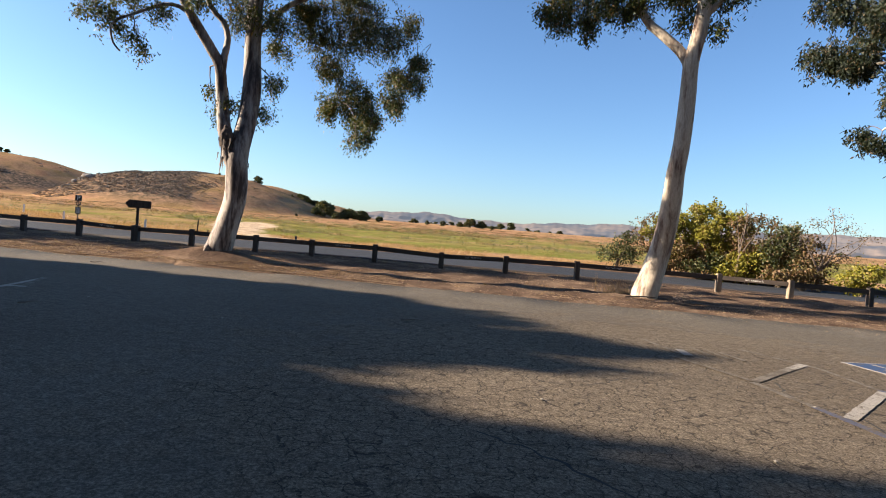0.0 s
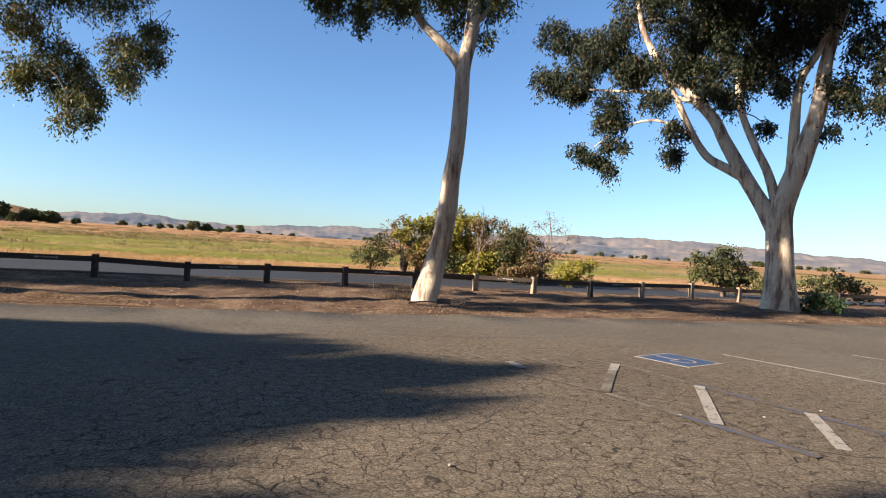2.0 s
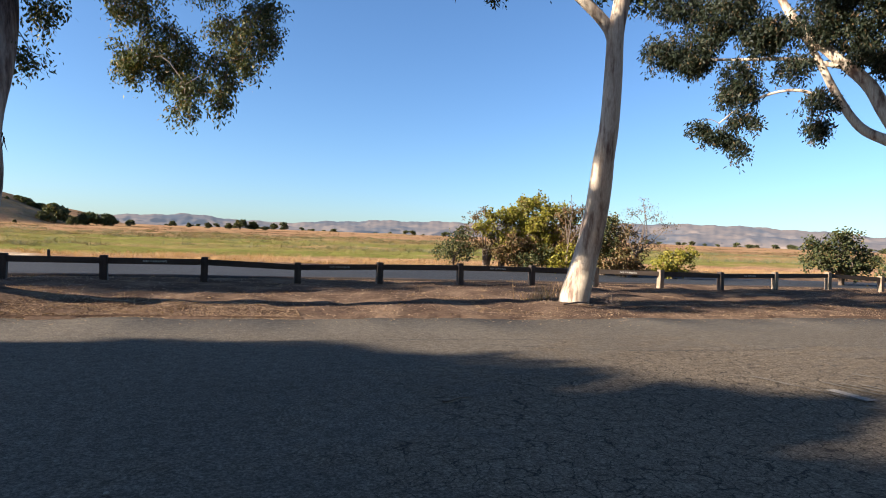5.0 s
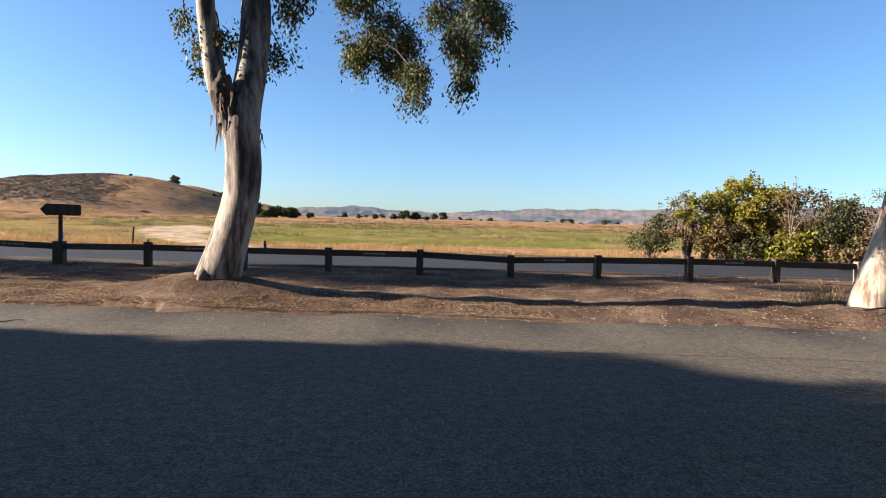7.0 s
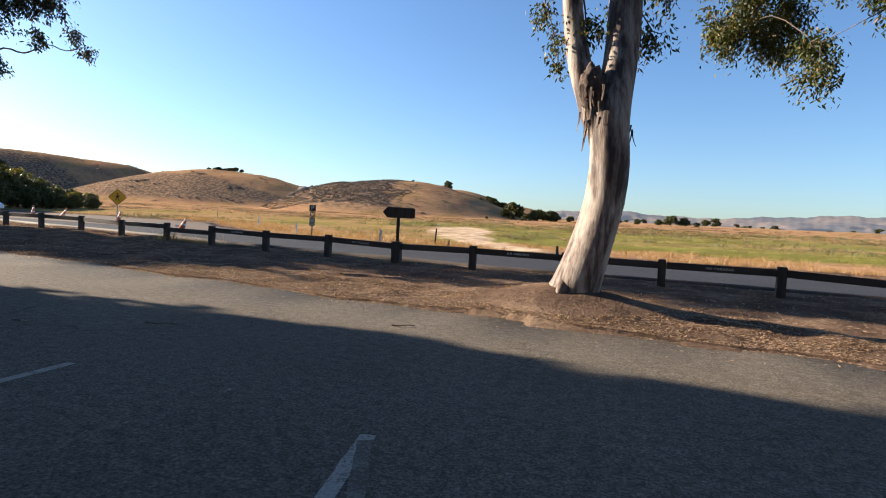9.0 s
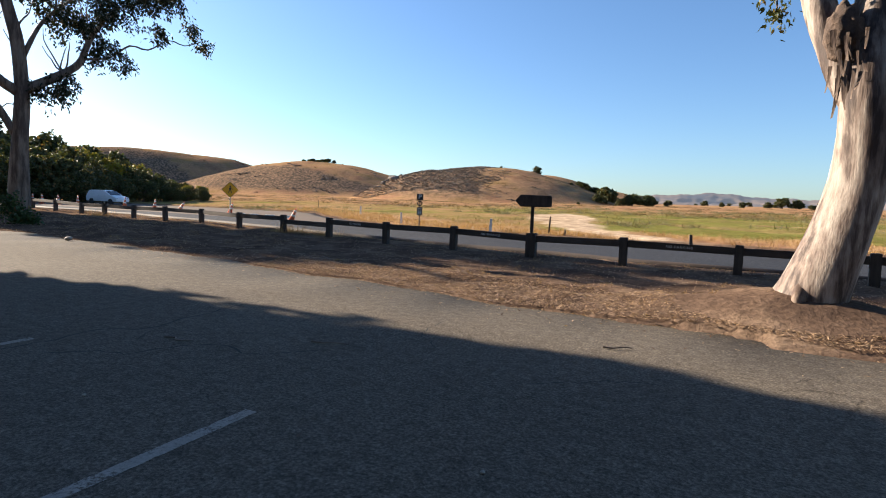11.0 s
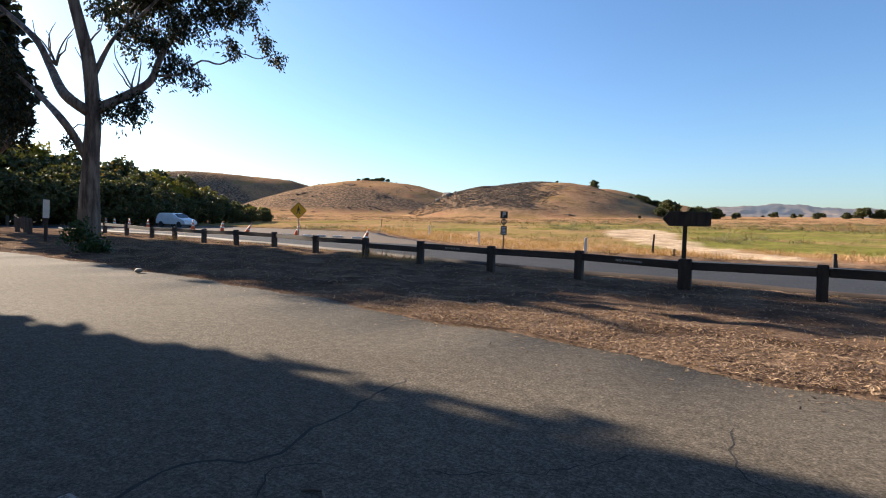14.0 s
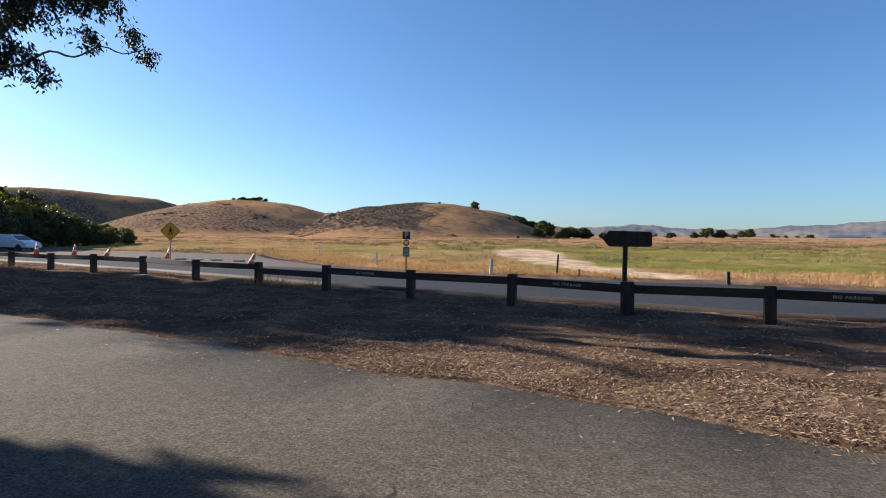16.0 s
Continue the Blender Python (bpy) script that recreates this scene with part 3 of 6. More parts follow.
# ---- rail fence ----
POSTS = [(-53.5, 31.2), (-49.4, 30.2), (-45.2, 29.3), (-41.4, 28.6), (-38.8, 28.3), (-35.9, 28.0), (-32.96, 27.63), (-30.09, 27.37), (-26.96, 26.7), (-23.72, 25.89), (-20.67, 24.88), (-17.85, 24.21), (-15.2, 23.77), (-12.73, 23.58), (-10.21, 23.16), (-7.66, 23.32), (-5.2, 22.7), (-2.65, 22.36), (-0.03, 22.31), (2.46, 22.04), (5.2, 21.89), (7.97, 21.92), (10.65, 21.85), (12.8, 20.86), (15.61, 20.68), (18.49, 20.61), (21.4, 20.4), (24.2, 20.0), (27.2, 19.6), (30.6, 19.0), (34.0, 18.4), (37.2, 17.9)]


def fence():
    mesh_dark = mesh_tan = None
    rng = random.Random(4)
    fen = empty("rail_fence", pose(0, 0, 0), "low dark timber rail fence along the road", "fence")
    for i, (x, y) in enumerate(POSTS):
        z = float(land_height(x, y))
        big = i == 13
        w = 0.27 if big else 0.19
        bm = box_bm(w, w, 0.78, (0, 0, 0.31), 0.012)
        # These posts take the paler tan timber.
        worn = i in (22, 23, 25, 26, 27)
        part("post", bm, POST_TAN if worn else POST_DARK, fen, "tan square timber post" if worn else "", m=pose(x, y, z, rng.uniform(-1.2, 1.2), rng.uniform(-1.2, 1.2), rng.uniform(-4, 4)))
        if i + 1 < len(POSTS):
            x2, y2 = POSTS[i + 1]
            z2 = float(land_height(x2, y2))
            a, b2 = Vector((x, y, z + 0.55)), Vector((x2, y2, z2 + 0.55))
            mid, d = (a + b2) / 2, b2 - a
            if i == 9:
                mid.z -= 0.12
            rail = part("rail", box_bm(d.length - 0.19, 0.12, 0.17, (0, 0, 0), 0.012), RAIL_MAT, fen,
                        m=Matrix.Translation(mid) @ d.to_track_quat("X", "Z").to_matrix().to_4x4() @ pose(0, 0, 0, rng.uniform(-2, 2)))
            if i % 2 == 0 and 8 < i < 25:
                cu = bpy.data.curves.new("lettering", "FONT")
                cu.body, cu.size, cu.align_x, cu.align_y = "NO PARKING", 0.085, "CENTER", "CENTER"
                cu.space_character = 1.25
                cu.extrude = 0.001
                cu.materials.append(WHITE_SIGN)
                put("lettering", cu, rail, pose(0, -0.0615, 0, 90, 0, 0), "worn white painted words")


fence()


# ---- gum trees ----
def gum_tree(name, base, limbs, clumps, bark, label, leaf=GUM_LEAF, sprays=62, per=26, seed=1, swell=1.12, blade=(0.15, 0.025), foot=0.2):
    """limbs: (points, first radius, last radius); the first is the trunk. clumps: (x, y, z, radius)."""
    rng = np.random.default_rng(seed)
    bx, by = base
    bz = float(land_height(bx, by)) if by > float(lot_edge(bx)) else 0.0
    tree = empty(name, pose(bx, by, bz), label, "tree")
    org = np.array([bx, by, bz])
    ends = []
    for i, (pts, r0, r1) in enumerate(limbs):
        line = smooth_line(pts, 0.22)
        n = len(line)
        t = np.linspace(0, 1, n)
        rad = r0 + (r1 - r0) * t ** 0.8
        if i == 0:
            rad = rad + r0 * foot * np.exp(-t * n * 0.22 / 0.4)
            line[0, 2] -= 0.25
        v, f = tube_data(line - org, rad, 20 if r0 > 0.12 else 9, 0.07, seed * 10 + i, 0.14 if i == 0 else 0)
        put("trunk" if i == 0 else "limb", fast_mesh("limb", v, f, [bark], smooth=True), tree)
        ends += [(p, r) for p, r in zip(line[n // 3:], rad[n // 3:])]
    pos = np.array([e[0] for e in ends])
    erad = np.array([e[1] for e in ends])
    twig_parts = []
    clumps = sorted(clumps, key=lambda c: float(np.linalg.norm(pos - np.array(c[:3]), axis=1).min()))
    for x, y, z, r in clumps:
        c = np.array([x, y, z])
        dd = np.linalg.norm(pos - c, axis=1) + 1.1 * np.maximum(0, z + 0.5 - pos[:, 2])
        k = int(np.argmin(dd))
        a = pos[k]
        L = np.linalg.norm(c - a)
        mid = (a + c) / 2 + rng.normal(size=3) * 0.14 * L + np.array([0, 0, 0.16 * L])
        line = smooth_line([a, mid, c], 0.35)
        r0 = min(erad[k] * 0.55, 0.015 + 0.018 * L)
        twig_parts.append(tube_data(line - org, np.linspace(r0, 0.012, len(line)), 6, 0.05, seed + k))
        pos = np.concatenate([pos, line[1:]])
        erad = np.concatenate([erad, np.linspace(r0, 0.012, len(line))[1:]])
    pts, twigs = crown_points([(x, y, z, r * swell) for x, y, z, r in clumps], sprays, per, rng, 0.85)
    for a, b, c in twigs[::2]:
        line = np.array([a, (a + b) / 2 + rng.normal(size=3) * 0.06, b, c]) - org
        twig_parts.append(tube_data(line, [0.012, 0.009, 0.006, 0.003], 3))
    v, f = join_data(twig_parts)
    put("branchwork", fast_mesh("branchwork", v, f, [TWIG], smooth=True), tree, kind="stuff")
    v, f = leaf_quads(pts - org, blade[0], blade[1], rng)
    put("crown", fast_mesh("crown", v, f, [leaf]), tree, kind="stuff", label="hanging narrow grey-green leaves with dry tips")
    return tree


def high_clumps(c, spread, n, r, seed):
    """The unseen upper crown, round about c, added for closure and cast shade."""
    g = np.random.default_rng(seed)
    return [(c[0] + g.normal() * spread[0], c[1] + g.normal() * spread[1], c[2] + abs(g.normal()) * spread[2], r * g.uniform(0.7, 1.2)) for _ in range(n)]


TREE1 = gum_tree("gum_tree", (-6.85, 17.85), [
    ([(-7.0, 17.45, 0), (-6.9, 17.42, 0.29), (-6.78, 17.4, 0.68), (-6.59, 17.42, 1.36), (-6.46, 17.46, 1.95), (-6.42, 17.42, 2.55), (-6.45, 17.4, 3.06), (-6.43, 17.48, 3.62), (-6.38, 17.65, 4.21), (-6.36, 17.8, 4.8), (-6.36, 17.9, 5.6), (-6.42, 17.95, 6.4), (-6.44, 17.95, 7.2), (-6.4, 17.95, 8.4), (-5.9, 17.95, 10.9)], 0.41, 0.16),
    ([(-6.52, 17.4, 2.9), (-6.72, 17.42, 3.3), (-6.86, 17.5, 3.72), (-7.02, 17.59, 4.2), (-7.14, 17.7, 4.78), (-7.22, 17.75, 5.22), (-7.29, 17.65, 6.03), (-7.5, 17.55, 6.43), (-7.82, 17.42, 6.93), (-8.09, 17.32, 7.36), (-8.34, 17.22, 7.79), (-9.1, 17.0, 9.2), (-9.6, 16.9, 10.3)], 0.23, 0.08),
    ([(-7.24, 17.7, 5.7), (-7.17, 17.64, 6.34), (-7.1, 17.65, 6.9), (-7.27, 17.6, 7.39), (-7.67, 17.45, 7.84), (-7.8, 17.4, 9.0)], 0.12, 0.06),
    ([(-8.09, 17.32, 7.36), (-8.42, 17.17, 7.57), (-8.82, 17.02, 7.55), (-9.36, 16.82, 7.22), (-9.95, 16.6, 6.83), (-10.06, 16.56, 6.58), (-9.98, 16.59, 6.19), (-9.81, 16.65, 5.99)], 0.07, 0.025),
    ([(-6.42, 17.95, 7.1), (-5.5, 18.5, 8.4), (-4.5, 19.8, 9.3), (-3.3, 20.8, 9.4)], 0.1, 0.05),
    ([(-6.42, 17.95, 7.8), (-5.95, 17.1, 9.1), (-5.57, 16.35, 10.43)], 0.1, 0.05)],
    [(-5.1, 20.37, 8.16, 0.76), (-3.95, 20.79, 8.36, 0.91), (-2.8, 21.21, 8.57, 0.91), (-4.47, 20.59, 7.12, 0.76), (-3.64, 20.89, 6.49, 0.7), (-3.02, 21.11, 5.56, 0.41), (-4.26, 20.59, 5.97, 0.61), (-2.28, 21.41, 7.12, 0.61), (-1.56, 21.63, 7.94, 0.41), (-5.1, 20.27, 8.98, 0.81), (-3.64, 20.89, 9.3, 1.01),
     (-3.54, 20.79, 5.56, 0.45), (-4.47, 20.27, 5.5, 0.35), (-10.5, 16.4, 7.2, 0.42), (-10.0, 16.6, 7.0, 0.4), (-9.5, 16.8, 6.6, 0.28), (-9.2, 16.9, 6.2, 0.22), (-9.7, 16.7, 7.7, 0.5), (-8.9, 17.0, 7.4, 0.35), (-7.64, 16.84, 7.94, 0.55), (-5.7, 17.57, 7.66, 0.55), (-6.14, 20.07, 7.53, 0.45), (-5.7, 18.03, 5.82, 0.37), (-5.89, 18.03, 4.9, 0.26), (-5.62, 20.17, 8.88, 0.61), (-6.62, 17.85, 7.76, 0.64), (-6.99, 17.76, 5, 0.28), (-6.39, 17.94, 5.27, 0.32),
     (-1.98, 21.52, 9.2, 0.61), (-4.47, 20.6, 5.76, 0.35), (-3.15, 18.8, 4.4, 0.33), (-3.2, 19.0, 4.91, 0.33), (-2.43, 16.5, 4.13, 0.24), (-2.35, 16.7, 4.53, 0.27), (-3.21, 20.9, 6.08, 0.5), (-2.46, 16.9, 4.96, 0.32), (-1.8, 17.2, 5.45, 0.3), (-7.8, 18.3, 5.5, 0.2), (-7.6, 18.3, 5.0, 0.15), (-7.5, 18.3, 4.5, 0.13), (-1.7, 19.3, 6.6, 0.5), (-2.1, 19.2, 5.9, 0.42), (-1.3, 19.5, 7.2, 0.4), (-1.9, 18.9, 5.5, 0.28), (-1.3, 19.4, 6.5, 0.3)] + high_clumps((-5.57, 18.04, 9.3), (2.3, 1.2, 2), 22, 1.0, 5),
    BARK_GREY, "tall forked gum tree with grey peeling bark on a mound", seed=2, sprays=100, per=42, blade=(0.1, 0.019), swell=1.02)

for k, (a, L) in enumerate([(258, 0.5), (318, 0.6), (10, 0.6)]):
    dx, dy = math.cos(radians(a)), math.sin(radians(a))
    line = smooth_line([(-0.08 + 0.24 * dx, -0.4 + 0.24 * dy, 0.14), (-0.1 + 0.45 * dx, -0.4 + 0.45 * dy, 0.0), (-0.1 + L * dx, -0.4 + L * dy, -0.16)], 0.08)
    put("root", fast_mesh("root", *tube_data(line, np.linspace(0.12, 0.05, len(line)), 10, 0.22, k), [BARK_DARK], smooth=True), TREE1, label="exposed dark brown root")


BURL = surface("rough dark burl bark", (0.04, 0.026, 0.02), (0.13, 0.09, 0.065), 5, 30, 0.95, 1.0, 0.04)
bm = bmesh.new()
bmesh.ops.create_icosphere(bm, subdivisions=4, radius=1.0)
for v in bm.verts:
    v.co *= 1 + 0.2 * noise.noise(v.co * 2.2) + 0.12 * noise.noise(v.co * 6)
    v.co = Vector((v.co.x * 0.2, v.co.y * 0.19, v.co.z * 0.36))
part("burl", bm, BURL, TREE1, "rough dark burl under the fork", smooth=True, m=pose(0.06, -0.58, 3.4))


def bark_strip(tree, x, y, z, length, width, seed):
    """A curling strip of loose bark that hangs from its upper end."""
    q = np.random.default_rng(seed)
    out = q.uniform(0.03, 0.1)
    a = q.uniform(0, 6.28)
    vs = []
    for i in range(7):
        t = i / 6
        c = (x + out * t * t * math.cos(a), y - 0.03 - out * t * t * abs(math.sin(a)), z - length * t)
        w = width * (1 - 0.75 * t)
        vs += [(c[0] - w, c[1], c[2]), (c[0] + w, c[1] - 0.01, c[2])]
    put("bark_strip", fast_mesh("bark_strip", vs, [(2 * i, 2 * i + 1, 2 * i + 3, 2 * i + 2) for i in range(6)], [BARK_DARK]), tree, label="loose hanging strip of brown bark")


for k in range(16):
    q = random.Random(k + 60)
    bark_strip(TREE1, q.uniform(-0.1, 0.3), -0.76 + q.uniform(-0.03, 0.05), q.uniform(2.8, 3.4), q.uniform(0.2, 0.5), q.uniform(0.015, 0.04), k)
for k in range(6):
    q = random.Random(k + 90)
    bark_strip(TREE1, q.uniform(0.7, 0.76), -0.45, q.uniform(2.0, 3.4), q.uniform(0.15, 0.35), q.uniform(0.01, 0.018), 40 + k)

TREE2 = gum_tree("gum_tree", (5.88, 16.45), [
    ([(5.92, 16.6, 0), (6.12, 16.58, 0.76), (6.26, 16.52, 1.44), (6.34, 16.4, 2.17), (6.36, 16.25, 3.01), (6.34, 16.12, 3.7), (6.4, 16.05, 4.39), (6.44, 16.03, 5.17), (6.46, 16.02, 5.99), (6.46, 16.0, 6.79), (6.6, 16.0, 7.6), (6.66, 16.0, 8.3), (6.7, 16.0, 9.5), (7.0, 16, 11.5)], 0.34, 0.13),
    ([(6.46, 16.02, 6.35), (6.38, 16.12, 6.85), (6.08, 16.3, 7.3), (5.64, 16.5, 7.74), (5.28, 16.69, 8.18), (4.9, 16.9, 9.3)], 0.17, 0.09),
    ([(6.66, 16.0, 8.0), (7.3, 15.8, 8.8), (8.0, 15.5, 9.6)], 0.09, 0.05)],
    [(3.2, 17.7, 8.5, 0.5), (3.79, 17.3, 7.95, 0.22), (4.6, 17.0, 8.7, 0.4), (5.1, 16.8, 8.7, 0.4), (2.7, 17.7, 8.6, 0.45), (3.75, 17.4, 8.3, 0.4), (4.1, 17.2, 8.8, 0.6), (3.0, 17.7, 9.2, 0.6), (6.96, 16.0, 8.7, 0.4), (7.4, 15.8, 8.9, 0.45), (7.1, 15.9, 7.9, 0.28), (4.9, 16.9, 8.5, 0.35), (6.05, 16.4, 9.0, 0.5), (6.5, 16.6, 8.4, 0.35)] + high_clumps((5.8, 16.4, 9.9), (2.2, 1.2, 1.8), 22, 0.95, 6),
    BARK_PALE, "slender pale gum tree with cream bark beside the asphalt", seed=3, sprays=110, per=26, blade=(0.13, 0.022), foot=0.08)

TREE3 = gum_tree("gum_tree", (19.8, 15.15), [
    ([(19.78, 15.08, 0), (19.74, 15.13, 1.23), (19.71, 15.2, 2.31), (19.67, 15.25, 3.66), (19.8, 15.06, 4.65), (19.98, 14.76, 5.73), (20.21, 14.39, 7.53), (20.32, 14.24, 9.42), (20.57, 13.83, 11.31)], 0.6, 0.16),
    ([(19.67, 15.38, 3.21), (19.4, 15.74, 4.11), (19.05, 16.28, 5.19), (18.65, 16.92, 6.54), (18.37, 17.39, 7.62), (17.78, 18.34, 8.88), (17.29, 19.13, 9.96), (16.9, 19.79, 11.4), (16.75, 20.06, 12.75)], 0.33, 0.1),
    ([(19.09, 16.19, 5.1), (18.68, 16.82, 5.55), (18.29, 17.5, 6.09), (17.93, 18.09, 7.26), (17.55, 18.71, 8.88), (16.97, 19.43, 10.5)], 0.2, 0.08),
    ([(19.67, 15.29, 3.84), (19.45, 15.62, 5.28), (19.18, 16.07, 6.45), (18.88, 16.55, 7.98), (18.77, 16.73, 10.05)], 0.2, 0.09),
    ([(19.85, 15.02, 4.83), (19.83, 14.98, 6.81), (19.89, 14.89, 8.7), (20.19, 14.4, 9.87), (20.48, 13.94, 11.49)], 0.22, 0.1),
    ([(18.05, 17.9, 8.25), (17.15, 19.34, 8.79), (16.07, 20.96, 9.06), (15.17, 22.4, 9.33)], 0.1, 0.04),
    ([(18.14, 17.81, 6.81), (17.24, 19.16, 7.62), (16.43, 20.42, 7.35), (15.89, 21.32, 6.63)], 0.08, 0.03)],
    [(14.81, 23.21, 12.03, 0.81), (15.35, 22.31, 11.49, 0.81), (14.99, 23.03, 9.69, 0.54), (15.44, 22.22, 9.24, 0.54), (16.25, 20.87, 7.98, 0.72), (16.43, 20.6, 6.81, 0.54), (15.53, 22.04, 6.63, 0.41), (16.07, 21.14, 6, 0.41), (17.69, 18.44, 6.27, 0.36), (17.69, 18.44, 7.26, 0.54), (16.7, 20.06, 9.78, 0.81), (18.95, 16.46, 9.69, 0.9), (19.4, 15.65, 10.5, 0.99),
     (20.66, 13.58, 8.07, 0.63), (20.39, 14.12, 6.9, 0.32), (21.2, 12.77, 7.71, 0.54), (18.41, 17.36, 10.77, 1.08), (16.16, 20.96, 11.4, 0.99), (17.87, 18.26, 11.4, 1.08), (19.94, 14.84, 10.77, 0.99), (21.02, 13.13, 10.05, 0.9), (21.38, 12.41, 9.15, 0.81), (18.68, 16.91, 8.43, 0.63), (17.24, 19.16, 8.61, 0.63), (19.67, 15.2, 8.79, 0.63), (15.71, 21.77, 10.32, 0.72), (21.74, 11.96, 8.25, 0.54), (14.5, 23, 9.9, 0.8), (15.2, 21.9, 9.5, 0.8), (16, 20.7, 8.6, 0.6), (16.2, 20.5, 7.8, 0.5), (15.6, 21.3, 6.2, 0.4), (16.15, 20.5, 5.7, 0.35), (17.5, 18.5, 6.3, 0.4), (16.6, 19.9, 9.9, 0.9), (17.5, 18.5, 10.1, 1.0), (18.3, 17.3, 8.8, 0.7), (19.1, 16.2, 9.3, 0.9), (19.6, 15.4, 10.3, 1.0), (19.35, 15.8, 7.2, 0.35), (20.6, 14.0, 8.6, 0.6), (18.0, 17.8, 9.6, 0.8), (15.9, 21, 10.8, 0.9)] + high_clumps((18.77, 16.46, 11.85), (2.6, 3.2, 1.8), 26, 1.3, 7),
    BARK_PALE, "broad spreading gum tree with pale stems and backlit-toned foliage", seed=4, leaf=GUM_SHADED, swell=1.15, sprays=95, per=24, blade=(0.17, 0.03))

def bare_limbs():
    """Thin crooked leafless branches among the main stems."""
    q = random.Random(31)
    out = []
    for k in range(26):
        at = q.choice([(-32.95, 21.2, q.uniform(5.2, 8.5)), (-33.9, 20.5, 6.8), (-32.3, 22.5, 6.1), (-31.95, 23.2, 7.5), (-32.4, 22.3, 8.5)])
        d, line = q.uniform(-0.5, 0.5), [at]
        p = list(at)
        for i in range(4):
            d += q.uniform(-0.35, 0.35)
            p = [p[0] + 0.42 * 0.5 * d + q.uniform(-0.1, 0.1), p[1] + 0.85 * 0.5 * d + q.uniform(-0.1, 0.1), p[2] + q.uniform(0.1, 0.55)]
            line.append(tuple(p))
        out.append((line, 0.04, 0.012))
    return out


TREE0 = gum_tree("gum_tree", (-33.0, 21.1), [
    ([(-32.99, 21.13, 0), (-32.98, 21.14, 1.8), (-32.96, 21.18, 3.4), (-32.92, 21.26, 5.1), (-32.97, 21.16, 7), (-33.08, 20.93, 8.2), (-33.2, 20.7, 9.4), (-33.3, 20.5, 11.5)], 0.4, 0.14),
    ([(-32.94, 21.23, 5.1), (-33.3, 20.5, 5.7), (-35.09, 20.84, 6.94), (-35.96, 20.74, 8.06), (-37.74, 20.47, 9.31), (-38.3, 19.55, 10.12)], 0.2, 0.08),
    ([(-33, 21.1, 3.4), (-33.2, 20.7, 4.3), (-33.38, 20.33, 4.9), (-36.03, 20.73, 6.1), (-37.46, 20.52, 6.97), (-38.1, 19.8, 7.71)], 0.15, 0.06),
    ([(-32.85, 21.4, 5.3), (-32.38, 22.34, 6), (-32.07, 22.97, 6.6), (-31.9, 23.3, 7.6), (-31.6, 23.9, 8.8)], 0.2, 0.09),
    ([(-32, 23.1, 6.8), (-31.6, 23.9, 7), (-31.25, 24.6, 7.65), (-30.9, 25.2, 7.6), (-30.5, 25.9, 8.15), (-30.2, 26.5, 8.05), (-29.9, 27.2, 8.4)], 0.055, 0.018),
    ([(-32.92, 21.26, 6.4), (-32.63, 21.84, 7.9), (-32.29, 22.54, 8.8), (-31.93, 23.26, 9.8)], 0.1, 0.05)] + bare_limbs(),
    [(-32.4, 22.2, 5.5, 0.6), (-32.7, 21.7, 5.4, 0.35), (-32.2, 22.7, 5.9, 0.4), (-37.78, 20.47, 6.44, 0.57), (-38.06, 20.01, 4.95, 0.8), (-37.35, 20.55, 5.7, 0.57), (-31.5, 24.2, 9.2, 0.9), (-31, 25.2, 9.8, 0.7), (-31.7, 23.8, 7.4, 0.8), (-31.9, 23.3, 8.5, 0.9), (-30.8, 25.6, 8.5, 0.45), (-29.95, 27.3, 8.35, 0.35), (-30.2, 26.8, 9, 0.4), (-32.4, 22.4, 8.3, 0.8), (-30.6, 26, 9.9, 0.6), (-33.3, 20.5, 4.2, 0.2), (-38.3, 19.66, 8.17, 0.8), (-31.3, 24.5, 6.9, 0.3),
     # The high clumps above the view are set to shade the verge.
     (-32.8, 21.6, 9.2, 0.7), (-37.84, 20.35, 6.1, 0.75), (-37.29, 20.55, 5.13, 0.51), (-37.53, 20.51, 6.87, 0.69), (-38.06, 20.12, 7.71, 0.8), (-36.86, 20.62, 4.41, 0.39)] + high_clumps((-32.8, 24.2, 10.6), (1.8, 1.3, 1.6), 48, 1.0, 8),
    BARK_DARK, "tall brown-barked gum tree with ivy round its foot", seed=5, leaf=GUM_SHADED, sprays=55, per=20, blade=(0.18, 0.034))


